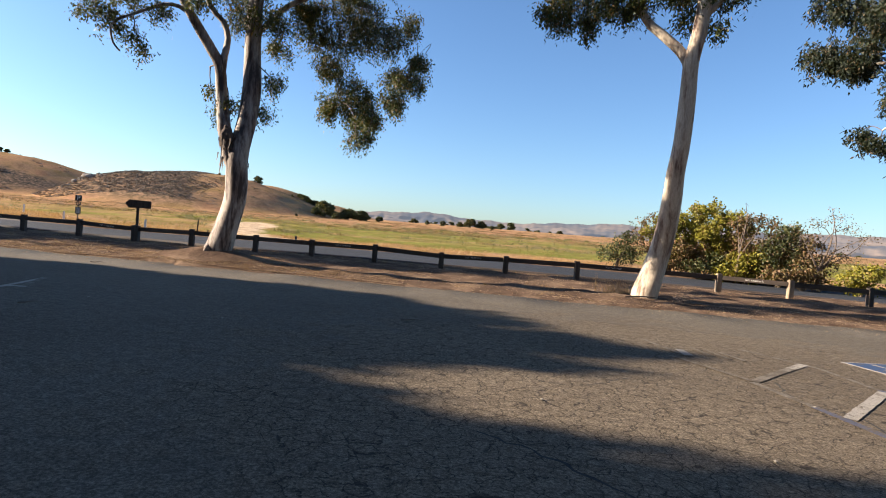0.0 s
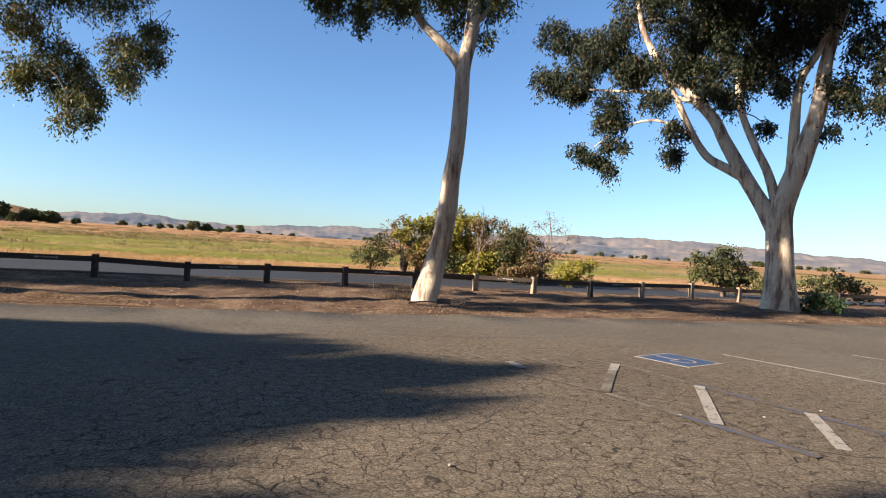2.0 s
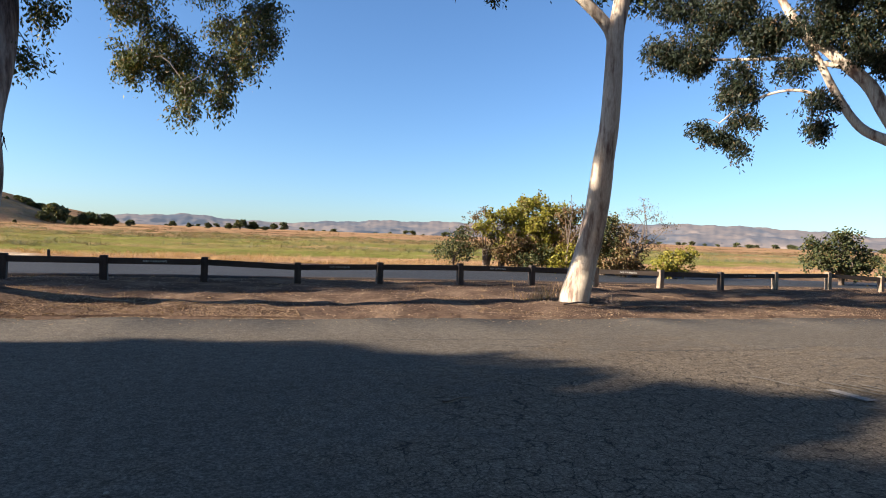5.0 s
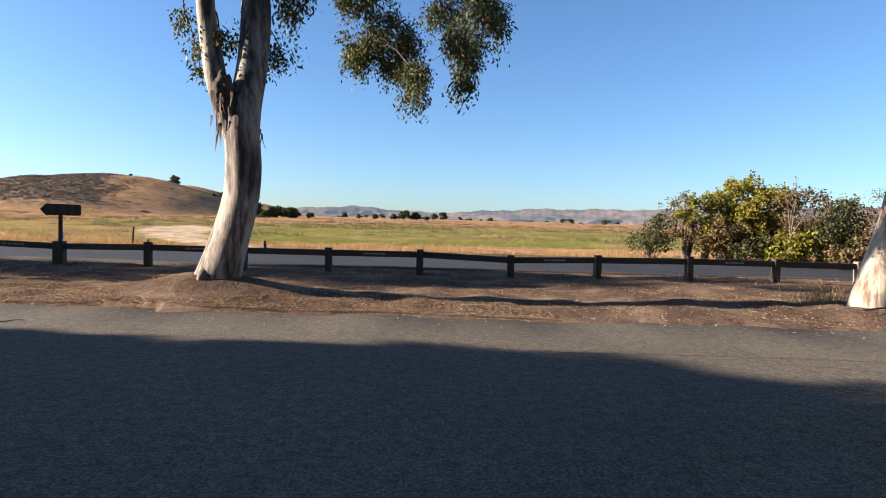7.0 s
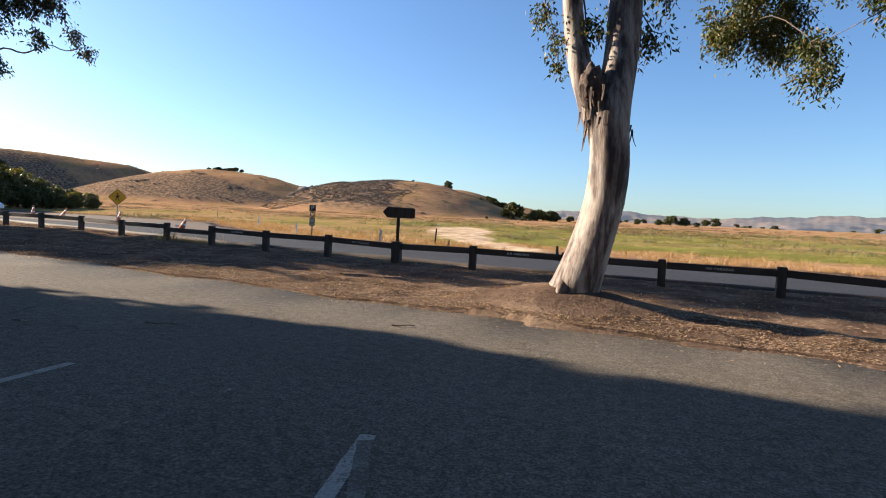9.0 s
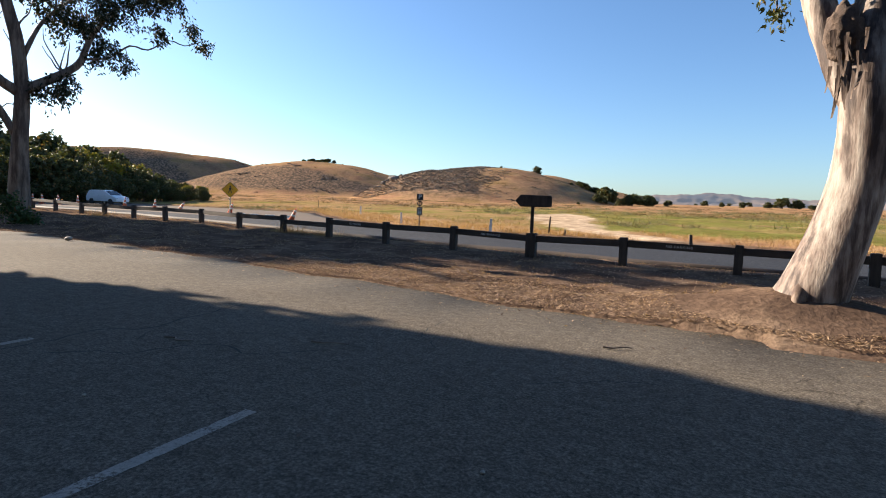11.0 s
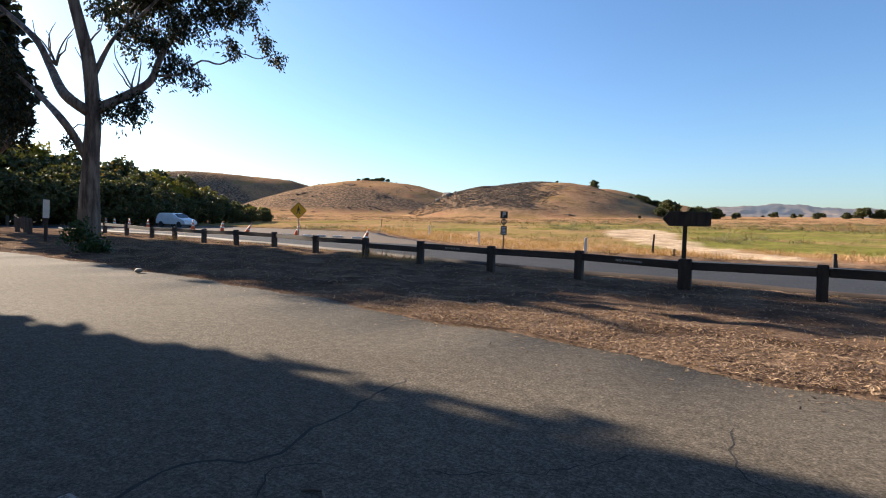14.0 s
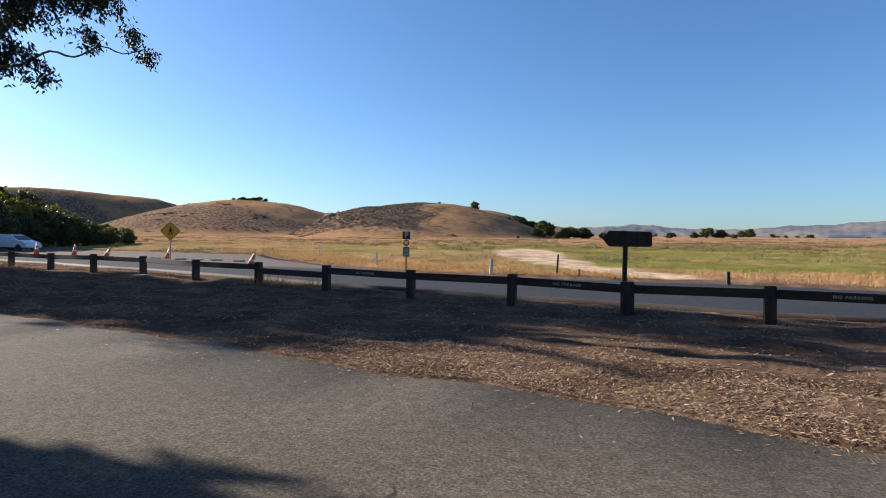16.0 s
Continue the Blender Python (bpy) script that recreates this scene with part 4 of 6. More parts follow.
# ---- trees added on the sunny side to cast shade, mostly outside the view ----
def broad_tree(name, base, trunk_h, trunk_r, clumps, leaf, bark, label, leaf_size=(0.2, 0.06), sprays=24, per=20, seed=1, droop=0.2, category="tree", trunks=1, bare=0.0):
    """A short-boled tree or shrub: stems from the foot to each clump, clumps of leaves (x, y, z, radius) given from the base."""
    rng = np.random.default_rng(seed)
    bx, by = base
    bz = float(land_height(bx, by))
    tree = empty(name, pose(bx, by, bz), label, category)
    stems, tips = [], []
    for k in range(trunks):
        a = rng.uniform(0, 6.28)
        lean = rng.uniform(0.1, 0.35) * trunk_h * (trunks > 1)
        top = np.array([math.cos(a) * lean, math.sin(a) * lean, trunk_h])
        line = smooth_line([(0.05 * math.cos(a), 0.05 * math.sin(a), -0.15), top * 0.5 + rng.normal(size=3) * 0.04 * trunk_h, top], 0.3)
        put("trunk", fast_mesh("trunk", *tube_data(line, np.linspace(trunk_r * 1.3, trunk_r * 0.7, len(line)), 10, 0.08, seed + k), [bark], smooth=True), tree)
        tips.append(top)
    for c in clumps:
        p = np.array(c[:3])
        a = tips[int(np.argmin([np.linalg.norm(q - p) for q in tips]))]
        line = smooth_line([a, (a + p) / 2 + rng.normal(size=3) * 0.12 * np.linalg.norm(p - a), p], 0.35)
        stems.append(tube_data(line, np.linspace(trunk_r * 0.45, 0.012, len(line)), 6 if category == "bush" else 4, 0.05, seed))
    if category == "bush":
        sprays, leaf_size = sprays * 0.8, (leaf_size[0] * 1.1, leaf_size[1] * 1.15)
    pts, twigs = crown_points(clumps, sprays, per, rng, droop)
    for a, b, c in twigs[::(4 if category == "bush" else 6)]:
        stems.append(tube_data(np.array([a, (a + b) / 2 + rng.normal(size=3) * 0.05, b, c]), [0.016, 0.012, 0.008, 0.004], 3))
    put("branchwork", fast_mesh("branchwork", *join_data(stems), [bark], smooth=True), tree, kind="stuff")
    if len(pts) and bare < 1:
        keep = pts[rng.uniform(size=len(pts)) >= bare]
        put("crown", fast_mesh("crown", *leaf_quads(keep, leaf_size[0], leaf_size[1], rng, 0.25), [leaf]), tree, kind="stuff")
    return tree


def round_clumps(rx, ry, z0, z1, n, r, seed, flat=1.0):
    """Clumps spread over the skin of a crown from z0 to z1."""
    g = np.random.default_rng(seed)
    out = []
    for _ in range(n):
        a, u = g.uniform(0, 6.28), g.uniform(0, 1)
        h = u ** 0.8
        s = math.sqrt(max(0.05, 1 - (2 * h - 0.75) ** 2 / 1.7)) * g.uniform(0.45, 1.0)
        out.append((rx * s * math.cos(a), ry * s * math.sin(a), z0 + (z1 - z0) * h * flat, r * g.uniform(0.7, 1.25)))
    return out


def outline_clumps(heights, north, south, dx, r, seed):
    """Clumps that fill a crown between its two flanks, given at each height as metres from the trunk."""
    g = np.random.default_rng(seed)
    out = []
    for z in np.arange(heights[0], heights[-1], 0.5):
        a, b = float(np.interp(z, heights, south)), float(np.interp(z, heights, north))
        if b - a < 0.3:
            continue
        side = min(r, (b - a) / 2.2)
        for y in np.linspace(a + side, b - side, max(1, int((b - a) / 0.72))):
            out.append((g.uniform(-dx, dx), y + g.uniform(-0.12, 0.12), z - 0.45 + g.uniform(-0.1, 0.1), side * g.uniform(0.95, 1.15)))
    return out


SHADE_CASTER = "broad dense gum tree added to cast shade"
# Two unseen crowns, outlined to throw the wanted shade edges on the asphalt.
broad_tree("shade_tree", (-31, 10.6), 3.2, 0.35, outline_clumps([1.6, 4.2, 6.65, 8.3, 9.7, 10.6, 11.4, 12.1, 12.7, 13.1, 13.3], [2.9, 3.5, 4.55, 4.85, 4.8, 4.65, 4.3, 3.7, 2.7, 1.3, 0.5], [-4, -4, -4, -4, -4, -4, -3.5, -2.5, -1.6, -0.6, 0.2], 0.7, 0.62, 3), GUM_LEAF, BARK_DARK, SHADE_CASTER, (0.42, 0.19), 30, 9, 3)
broad_tree("shade_tree", (-31, 3.0), 3.2, 0.35, outline_clumps([1.6, 4, 10.4, 11.5, 12.4, 12.9, 13.3, 13.8, 14.3, 14.6], [4.5, 4.5, 4.6, 4.5, 4.3, 3.8, 3.1, 2.2, 0.8, -1.0], [-4.6, -5, -5, -4.9, -4.7, -4.5, -4.2, -3.8, -3.2, -2.4], 0.9, 0.75, 4), GUM_LEAF, BARK_DARK, SHADE_CASTER, (0.42, 0.19), 28, 9, 4)
# More added trees that fill out the shade on asphalt and verge.
for bx, by, rx, r, low, top, n, sd in ((-40, 8.0, 3.6, 3.2, 1.6, 11.0, 60, 6), (-41, -1.5, 4.5, 4.5, 1.6, 12.5, 50, 7), (-48, 22.6, 2.8, 1.5, 5.0, 12.3, 90, 8), (-60, 26.6, 3.0, 2.4, 6.0, 18.5, 90, 9)):
    broad_tree("shade_tree", (bx, by), 3.2, 0.35, round_clumps(rx, r, low, top, n, 1.25, sd), GUM_SHADED, BARK_DARK, SHADE_CASTER, (0.5, 0.22), 16, 8, sd)
# Unseen trees behind the camera, added to dim the skylight on the lot.
SKY_BLOCK = broad_tree("shade_tree", (38, -14), 3.2, 0.35, round_clumps(4.5, 4.5, 2.2, 12.0, 60, 1.6, 99), GUM_LEAF, BARK_DARK, "unseen dense gum tree added to block skylight", (0.9, 0.4), 6, 6, 99)
for k in range(9):
    copy_thing(SKY_BLOCK, pose(-36 + 9 * k, -13 - 2.5 * (k % 2), 0, 0, 0, 70 * k) @ Matrix.Scale(1.6 + 0.12 * (k % 3), 4))

# ---- bushes beyond the road ----
B = broad_tree
B("bush", (10.8, 35.3), 0.5, 0.06, [(-0.7, 0, 1.0, 0.6), (0, 0, 1.5, 0.7), (0.6, 0, 1.9, 0.6), (0.7, 0, 1.0, 0.7), (0, 0, 0.7, 0.6), (0.4, 0.3, 2.2, 0.4)], OAK_LEAF, TWIG, "small dark rounded bush beside the road", (0.12, 0.045), 70, 16, 21, category="bush", trunks=3, bare=0.2)
B("willow_bush", (13.2, 35.8), 1.2, 0.1, [(-1.0, 0, 3.0, 0.6), (-0.2, 0, 3.3, 0.6), (0.5, 0, 3.0, 0.6), (-0.9, 0, 2.2, 0.8), (0.2, 0, 2.2, 0.8), (0, 0, 1.3, 0.8), (-1, 0, 1.2, 0.7), (1, 0, 1.2, 0.7)], OLIVE_LEAF, DEADWOOD, "half-bare olive bush with many thin twigs", (0.12, 0.04), 60, 14, 22, category="bush", trunks=4, bare=0.35)
B("willow_bush", (15.8, 35.3), 1.5, 0.14, [(-1.2, 0, 3.2, 0.8), (-0.3, 0, 4.0, 0.8), (0.6, 0, 4.2, 0.8), (1.3, 0, 3.6, 0.8), (-1.0, 0, 2.3, 0.9), (0.2, -0.4, 2.6, 1.0), (1.4, 0, 2.4, 0.9), (0, 0, 1.4, 0.9), (1.5, 0, 1.2, 0.9), (-1.5, 0, 1.1, 0.9), (0, 0.5, 3.4, 0.9)], WILLOW_LEAF, TWIG, "tall yellow-green bush with a rounded top", (0.13, 0.05), 75, 16, 23, category="bush", trunks=4)
B("willow_bush", (18.2, 33.4), 1.3, 0.12, [(-1.0, 0, 3.3, 0.7), (0, 0, 3.7, 0.7), (0.8, 0, 3.4, 0.6), (-0.8, 0, 2.3, 0.9), (0.6, 0, 2.3, 0.9), (0, 0, 1.4, 0.9), (-1.2, 0, 1.1, 0.8), (1.1, 0, 1.1, 0.8)], OLIVE_LEAF, DEADWOOD, "brownish olive bush with a crooked bare stem", (0.12, 0.045), 70, 15, 24, category="bush", trunks=4, bare=0.2)
B("bush", (18.9, 32.0), 1.0, 0.1, [(-0.6, 0, 2.0, 0.8), (0, 0, 2.8, 0.8), (0.5, 0, 3.3, 0.6), (0.6, 0, 2.0, 0.8), (0, 0, 1.1, 0.9)], OAK_LEAF, TWIG, "dark green bush among lighter bushes", (0.12, 0.05), 80, 16, 25, category="bush", trunks=3)
B("dead_bush", (20.6, 30.9), 1.2, 0.1, [(-1.3, 0, 3.0, 0.7), (-0.5, 0, 3.7, 0.7), (0.4, 0, 4.1, 0.7), (1.2, 0, 3.7, 0.7), (1.8, 0, 3.0, 0.7), (-0.8, 0, 2.2, 0.8), (0.6, 0, 2.4, 0.9), (1.4, 0, 2.0, 0.8), (0, 0, 1.3, 0.8), (0.2, 0, 4.6, 0.3), (2.4, 0, 3.3, 0.4)], OLIVE_LEAF, DEADWOOD, "mostly bare grey bush with fine dead twigs", (0.09, 0.025), 75, 8, 26, category="bush", trunks=5, bare=0.6)
B("willow_bush", (21.6, 29.3), 0.5, 0.06, [(-0.8, 0, 0.9, 0.6), (0, 0, 1.3, 0.7), (0.8, 0, 1.2, 0.6), (1.3, 0, 1.6, 0.45), (0.4, 0, 0.6, 0.6), (-0.3, 0, 0.5, 0.5)], WILLOW_LEAF, TWIG, "low bright yellow-green bush beside the road", (0.12, 0.05), 80, 16, 27, category="bush", trunks=3)
B("willow_bush", (19.3, 30.4), 0.4, 0.06, [(-0.8, 0, 0.8, 0.6), (0, 0, 1.0, 0.7), (0.8, 0, 0.8, 0.6), (-1.6, 0, 0.8, 0.6)], OLIVE_LEAF, TWIG, "low olive and orange bush beside the road", (0.12, 0.05), 80, 14, 28, category="bush", trunks=3)
B("bush", (16.4, 33.6), 0.4, 0.06, [(-1.6, 0, 0.8, 0.7), (-0.6, 0, 1.0, 0.8), (0.5, 0, 1.0, 0.8), (1.5, 0, 0.9, 0.7)], OAK_LEAF, TWIG, "low dark bush under taller bushes", (0.12, 0.05), 80, 14, 29, category="bush", trunks=3)
B("dead_bush", (16.9, 32.6), 1.6, 0.07, [(0, 0, 4.3, 0.35), (0.3, 0, 3.9, 0.35), (-0.3, 0, 3.6, 0.4), (0.1, 0, 4.7, 0.25)], OLIVE_LEAF, DEADWOOD, "thin leafless grey sapling above the bushes", (0.08, 0.02), 120, 4, 30, category="bush", trunks=1, bare=1.0)
B("bush", (30.4, 25.6), 0.7, 0.1, [(-1.5, 0.5, 1.4, 0.9), (-1.7, 0.6, 2.3, 0.7), (1.7, -0.5, 1.6, 0.9), (-0.9, 0, 1.4, 0.8), (-0.2, 0, 2.2, 0.8), (0.6, 0, 2.8, 0.7), (-0.6, 0, 2.9, 0.5), (1.0, 0, 2.0, 0.8), (0.2, 0, 1.1, 0.9), (-1.1, 0.2, 2.2, 0.6), (1.2, 0, 1.0, 0.8)], OAK_LEAF, TWIG, "rounded dark green bush beside the road", (0.12, 0.05), 75, 16, 31, category="bush", trunks=4, bare=0.1)
B("bush", (31.4, 23.3), 0.5, 0.08, [(-0.6, 0, 0.9, 0.7), (0.4, 0, 1.3, 0.7), (1.2, 0, 1.0, 0.7), (0, 0, 1.4, 0.5)], OAK_LEAF, TWIG, "low dark green bush behind the gum tree", (0.12, 0.05), 75, 15, 32, category="bush", trunks=3)
B("bush", (33.3, 20.9), 0.5, 0.08, [(-0.9, 0.4, 1.2, 0.8), (0, 0, 1.5, 0.8), (0.9, -0.4, 1.3, 0.7), (1.6, -0.8, 0.9, 0.7), (0, 0, 0.8, 0.8)], OAK_LEAF, TWIG, "spreading dark bush beside the road", (0.12, 0.05), 75, 15, 33, category="bush", trunks=3)
B("shrub", (20.9, 14.4), 0.15, 0.03, [(-0.3, 0.2, 0.35, 0.35), (0.3, -0.1, 0.45, 0.4), (0.7, -0.3, 0.3, 0.3), (0, 0.2, 0.6, 0.3)], IVY, TWIG, "leafy green shrub at the foot of a gum tree", (0.09, 0.045), 150, 14, 34, category="bush", trunks=3)
B("shrub", (-32.2, 20.7), 0.3, 0.03, [(0, 0, 0.35, 0.4), (0.5, -0.2, 0.3, 0.4), (-0.3, -0.4, 0.6, 0.4), (0.1, -0.3, 0.9, 0.3), (1.0, -0.1, 0.25, 0.35)], IVY, TWIG, "dark ivy shrub round the foot of a gum tree", (0.09, 0.05), 150, 14, 35, category="bush", trunks=3)

B("willow_bush", (14.7, 34.4), 0.4, 0.06, [(-1.2, 0, 0.9, 0.8), (-0.4, 0, 1.6, 0.9), (0.5, 0, 1.5, 0.9), (1.3, 0, 0.9, 0.8), (0, 0, 0.7, 0.8)], OLIVE_LEAF, TWIG, "low brown and green bush in a thicket", (0.12, 0.05), 75, 15, 36, category="bush", trunks=3)
B("willow_bush", (17.5, 32.8), 0.4, 0.06, [(-1.2, 0, 0.8, 0.8), (-0.4, 0, 1.4, 0.9), (0.5, 0, 1.7, 0.9), (1.3, 0, 0.9, 0.8), (0, 0, 0.7, 0.8)], WILLOW_LEAF, TWIG, "low yellow-green bush in a thicket", (0.12, 0.05), 75, 15, 37, category="bush", trunks=3)
B("bush", (19.9, 31.6), 0.6, 0.08, [(-0.8, 0, 0.8, 0.8), (-0.3, 0, 1.8, 0.9), (0.4, 0, 2.6, 0.8), (0.9, 0, 1.6, 0.9), (0, 0, 0.8, 0.9)], OLIVE_LEAF, TWIG, "brownish bush in a thicket", (0.12, 0.045), 75, 15, 38, category="bush", trunks=3, bare=0.15)

B("willow_bush", (17.0, 34.4), 1.2, 0.12, [(-1.3, 0, 2.6, 0.8), (-0.5, 0, 3.3, 0.8), (0.4, 0, 3.5, 0.8), (1.2, 0, 3.0, 0.8), (0, 0, 2.2, 0.9), (1.0, 0, 1.8, 0.9), (-1.0, 0, 1.6, 0.9)], WILLOW_LEAF, TWIG, "broad yellow-green bush in a thicket", (0.13, 0.05), 80, 16, 39, category="bush", trunks=4)
B("willow_bush", (13.9, 35.2), 1.0, 0.1, [(-1.2, 0, 2.4, 0.7), (-0.4, 0, 3.1, 0.7), (0.5, 0, 3.3, 0.7), (1.2, 0, 2.8, 0.8), (0, 0, 2.0, 0.8), (1.0, 0, 1.5, 0.8)], WILLOW_LEAF, TWIG, "yellow-green bush with a flat uneven top", (0.13, 0.05), 75, 16, 40, category="bush", trunks=4, bare=0.1)
B("dead_bush", (19.2, 32.6), 1.2, 0.1, [(-1.3, 0, 2.4, 0.8), (-0.4, 0, 3.1, 0.8), (0.6, 0, 3.2, 0.8), (1.3, 0, 2.6, 0.8), (0, 0, 2.0, 0.9)], OLIVE_LEAF, DEADWOOD, "brown half-bare bush in a thicket", (0.1, 0.035), 80, 12, 44, category="bush", trunks=5, bare=0.35)

# ---- distant trees: three models, then copies ----
MODELS = [B("oak_tree", (-61.5, 280), 1.6, 0.4, round_clumps(3.4, 3.4, 0.9, 6.0, 34, 1.35, 41 + k), OAK_LEAF, TWIG, "dark rounded oak tree at the foot of the hill", (0.5, 0.26), 13, 9, 41 + k) for k in range(3)]
MODELS[1].matrix_basis = pose(-50.0, 292, float(land_height(-50.0, 292)))
MODELS[2].matrix_basis = pose(-43.0, 300, float(land_height(-43.0, 300)))
WOOD = [B("woodland_tree", (-78, 56), 1.4, 0.25, round_clumps(3.0, 3.0, 0.6, 5.2, 34, 1.25, 51 + k), (OAK_LEAF, OAK_LEAF, WILLOW_LEAF)[k], TWIG, ("dark green woodland tree behind the parking area", "dark green woodland tree behind the parking area", "pale green willow tree among darker trees")[k], (0.3, 0.13), 20, 12, 51 + k) for k in range(3)]
g = random.Random(12)


def plant(model, x, y, s, turn, squash=1.0):
    return copy_thing(model, pose(x, y, float(land_height(x, y)) - 0.1, 0, 0, turn) @ Matrix.Diagonal((s, s, s * squash, 1)))


def bearing(az, r, cx=-10.0, cy=9.8):
    return cx - r * math.sin(radians(az)), cy + r * math.cos(radians(az))


for row, (r0, share) in enumerate(((74, 0.6), (82, 0.85), (92, 1.0))):
    az = 49.5
    while az < 92:
        el = float(np.interp(az, [49, 52, 54, 57, 60, 66, 70, 80, 95], [0.9, 1.4, 2.3, 3.7, 4.7, 5.1, 6.0, 7.0, 7.2]))
        r = r0 + g.uniform(-3, 3) + max(0, 60 - az) * 3.0
        x, y = bearing(az, r)
        h = 1.5 + math.tan(radians(el)) * r * share * g.uniform(0.85, 1.05) - float(land_height(x, y))
        s = max(0.25, h / 6.0)
        plant(WOOD[0 if g.random() < 0.45 else (1 if g.random() < 0.7 else 2)], x, y, s, g.uniform(0, 360))
        az += g.uniform(1.6, 2.4) * max(0.6, min(1.2, s))
for m in WOOD:
    m.matrix_basis = pose(*bearing(62 + 4 * WOOD.index(m), 84), 0)
for x, y, s in ((-55, 288, 0.6), (-69, 300, 0.6), (-36, 312, 0.5), (-114.5, 344, 0.8), (-92, 340, 0.25), (-132, 330, 0.2), (-70, 268, 0.2)):
    plant(MODELS[g.randrange(3)], x, y, s, g.uniform(0, 360))
for k in range(10):
    plant(MODELS[k % 3], -90 + 3.1 * k, 350 - 1.5 * (k % 3), 0.62 + 0.15 * (k % 2), 70 * k, 0.62)
for k in range(9):
    plant(MODELS[k % 3], -452 + 4.5 * k, 528 + 5 * (k % 3), 0.75 + 0.2 * (k % 2), 40 * k, 0.7)
for x, y, s, q in [(15.5, 352, 1.1, 0.8), (22, 355, 0.9, 0.8), (9, 354, 0.7, 0.7), (30, 360, 0.5, 0.8), (-2, 420, 0.6, 1), (40, 410, 0.7, 1), (-24, 430, 0.6, 1), (-14, 440, 0.5, 1)]:
    plant(MODELS[g.randrange(3)], x, y, s, g.uniform(0, 360), q)
for k, (az, s, q) in enumerate(((10.6, 1.5, 0.86), (8.1, 1.35, 0.72), (6.7, 1.15, 0.75))):
    ox, oy = bearing(az, 300)
    MODELS[k].matrix_basis = pose(ox, oy, float(land_height(ox, oy)) - 0.3, 0, 0, 50 * k) @ Matrix.Diagonal((s, s, s * q, 1))
FAR = B("oak_tree", (60, 520), 1.6, 0.4, round_clumps(3.4, 3.0, 1.2, 5.6, 14, 1.5, 61), OAK_LEAF, TWIG, "small dark rounded oak tree far across the plain", (1.0, 0.5), 7, 7, 61)
for _ in range(85):
    az, r = g.uniform(-68, 6), g.uniform(430, 900)
    if az < -35:
        r = g.uniform(500, 800)
    x, y = bearing(az, r, 0, 0)
    plant(FAR, x, y, g.uniform(0.45, 1.0), g.uniform(0, 360), g.uniform(0.6, 0.9))


# ---- signs and markers ----
def prism(outline, thick, plane="xz"):
    """A plate cut to an outline, standing upright, facing -y."""
    bm = bmesh.new()
    front = [bm.verts.new((x, -thick / 2, z)) for x, z in outline]
    back = [bm.verts.new((x, thick / 2, z)) for x, z in outline]
    bm.faces.new(front)
    bm.faces.new(back[::-1])
    n = len(outline)
    for i in range(n):
        bm.faces.new((front[i], back[i], back[(i + 1) % n], front[(i + 1) % n]))
    bmesh.ops.recalc_face_normals(bm, faces=bm.faces[:])
    return bm


def arrow_sign():
    x, y = -12.8, 23.76
    z = float(land_height(x, y))
    s = empty("arrow_sign", pose(x, y, z, 0, 0, 12), "dark wooden arrow sign on a post above the rail fence", "sign")
    part("pole", box_bm(0.09, 0.09, 1.5, (0, 0, 0.82), 0.008), POST_DARK, s)
    o = [(-0.5, 0), (-0.36, 0.165), (0.47, 0.155), (0.5, 0.12), (0.5, -0.13), (0.46, -0.16), (-0.36, -0.165)]
    bm = prism(o, 0.05)
    bmesh.ops.bevel(bm, geom=bm.edges[:], offset=0.008, segments=1, affect="EDGES")
    part("board", bm, POST_DARK, s, "dark arrow-shaped board", m=pose(0.02, -0.07, 1.57))


def crossing_sign():
    x, y = bearing(46.5, 40.5)
    s = empty("crossing_sign", pose(x, y, float(land_height(x, y)), 0, 0, 46), "yellow diamond crossing sign on a steel pole", "sign")
    part("pole", cone_bm(0.035, 0.035, 2.5, (0, 0.03, 1.25)), STEEL, s, smooth=False)
    r = 0.57
    bm = prism([(0, r), (r, 0), (0, -r), (-r, 0)], 0.012)
    bmesh.ops.bevel(bm, geom=[e for e in bm.edges if abs(e.verts[0].co.y - e.verts[1].co.y) > 0.005], offset=0.05, segments=3, affect="EDGES")
    part("plate", bm, BLACK_SIGN, s, "black sign edge", m=pose(0, 0, 1.95))
    r = 0.535
    part("panel", prism([(0, r), (r, 0), (0, -r), (-r, 0)], 0.01), YELLOW_SIGN, s, "yellow diamond panel", m=pose(0, -0.008, 1.95))
    bm = prism([(-0.05, 0.02), (0.05, 0.02), (0.09, 0.16), (0.03, 0.2), (-0.04, 0.18), (-0.1, 0.05)], 0.004)
    box_bm(0.05, 0.004, 0.24, (0.06, 0, -0.09), 0, bm, Matrix.Rotation(radians(-22), 4, "Y"))
    box_bm(0.05, 0.004, 0.24, (-0.07, 0, -0.09), 0, bm, Matrix.Rotation(radians(25), 4, "Y"))
    box_bm(0.16, 0.004, 0.035, (0.1, 0, 0.08), 0, bm, Matrix.Rotation(radians(30), 4, "Y"))
    cone_bm(0.05, 0.05, 0.004, (0.0, 0, 0.26), 14, bm, Matrix.Rotation(radians(90), 4, "X"))
    part("symbol", bm, BLACK_SIGN, s, "black walking symbol", m=pose(0, -0.018, 1.92))


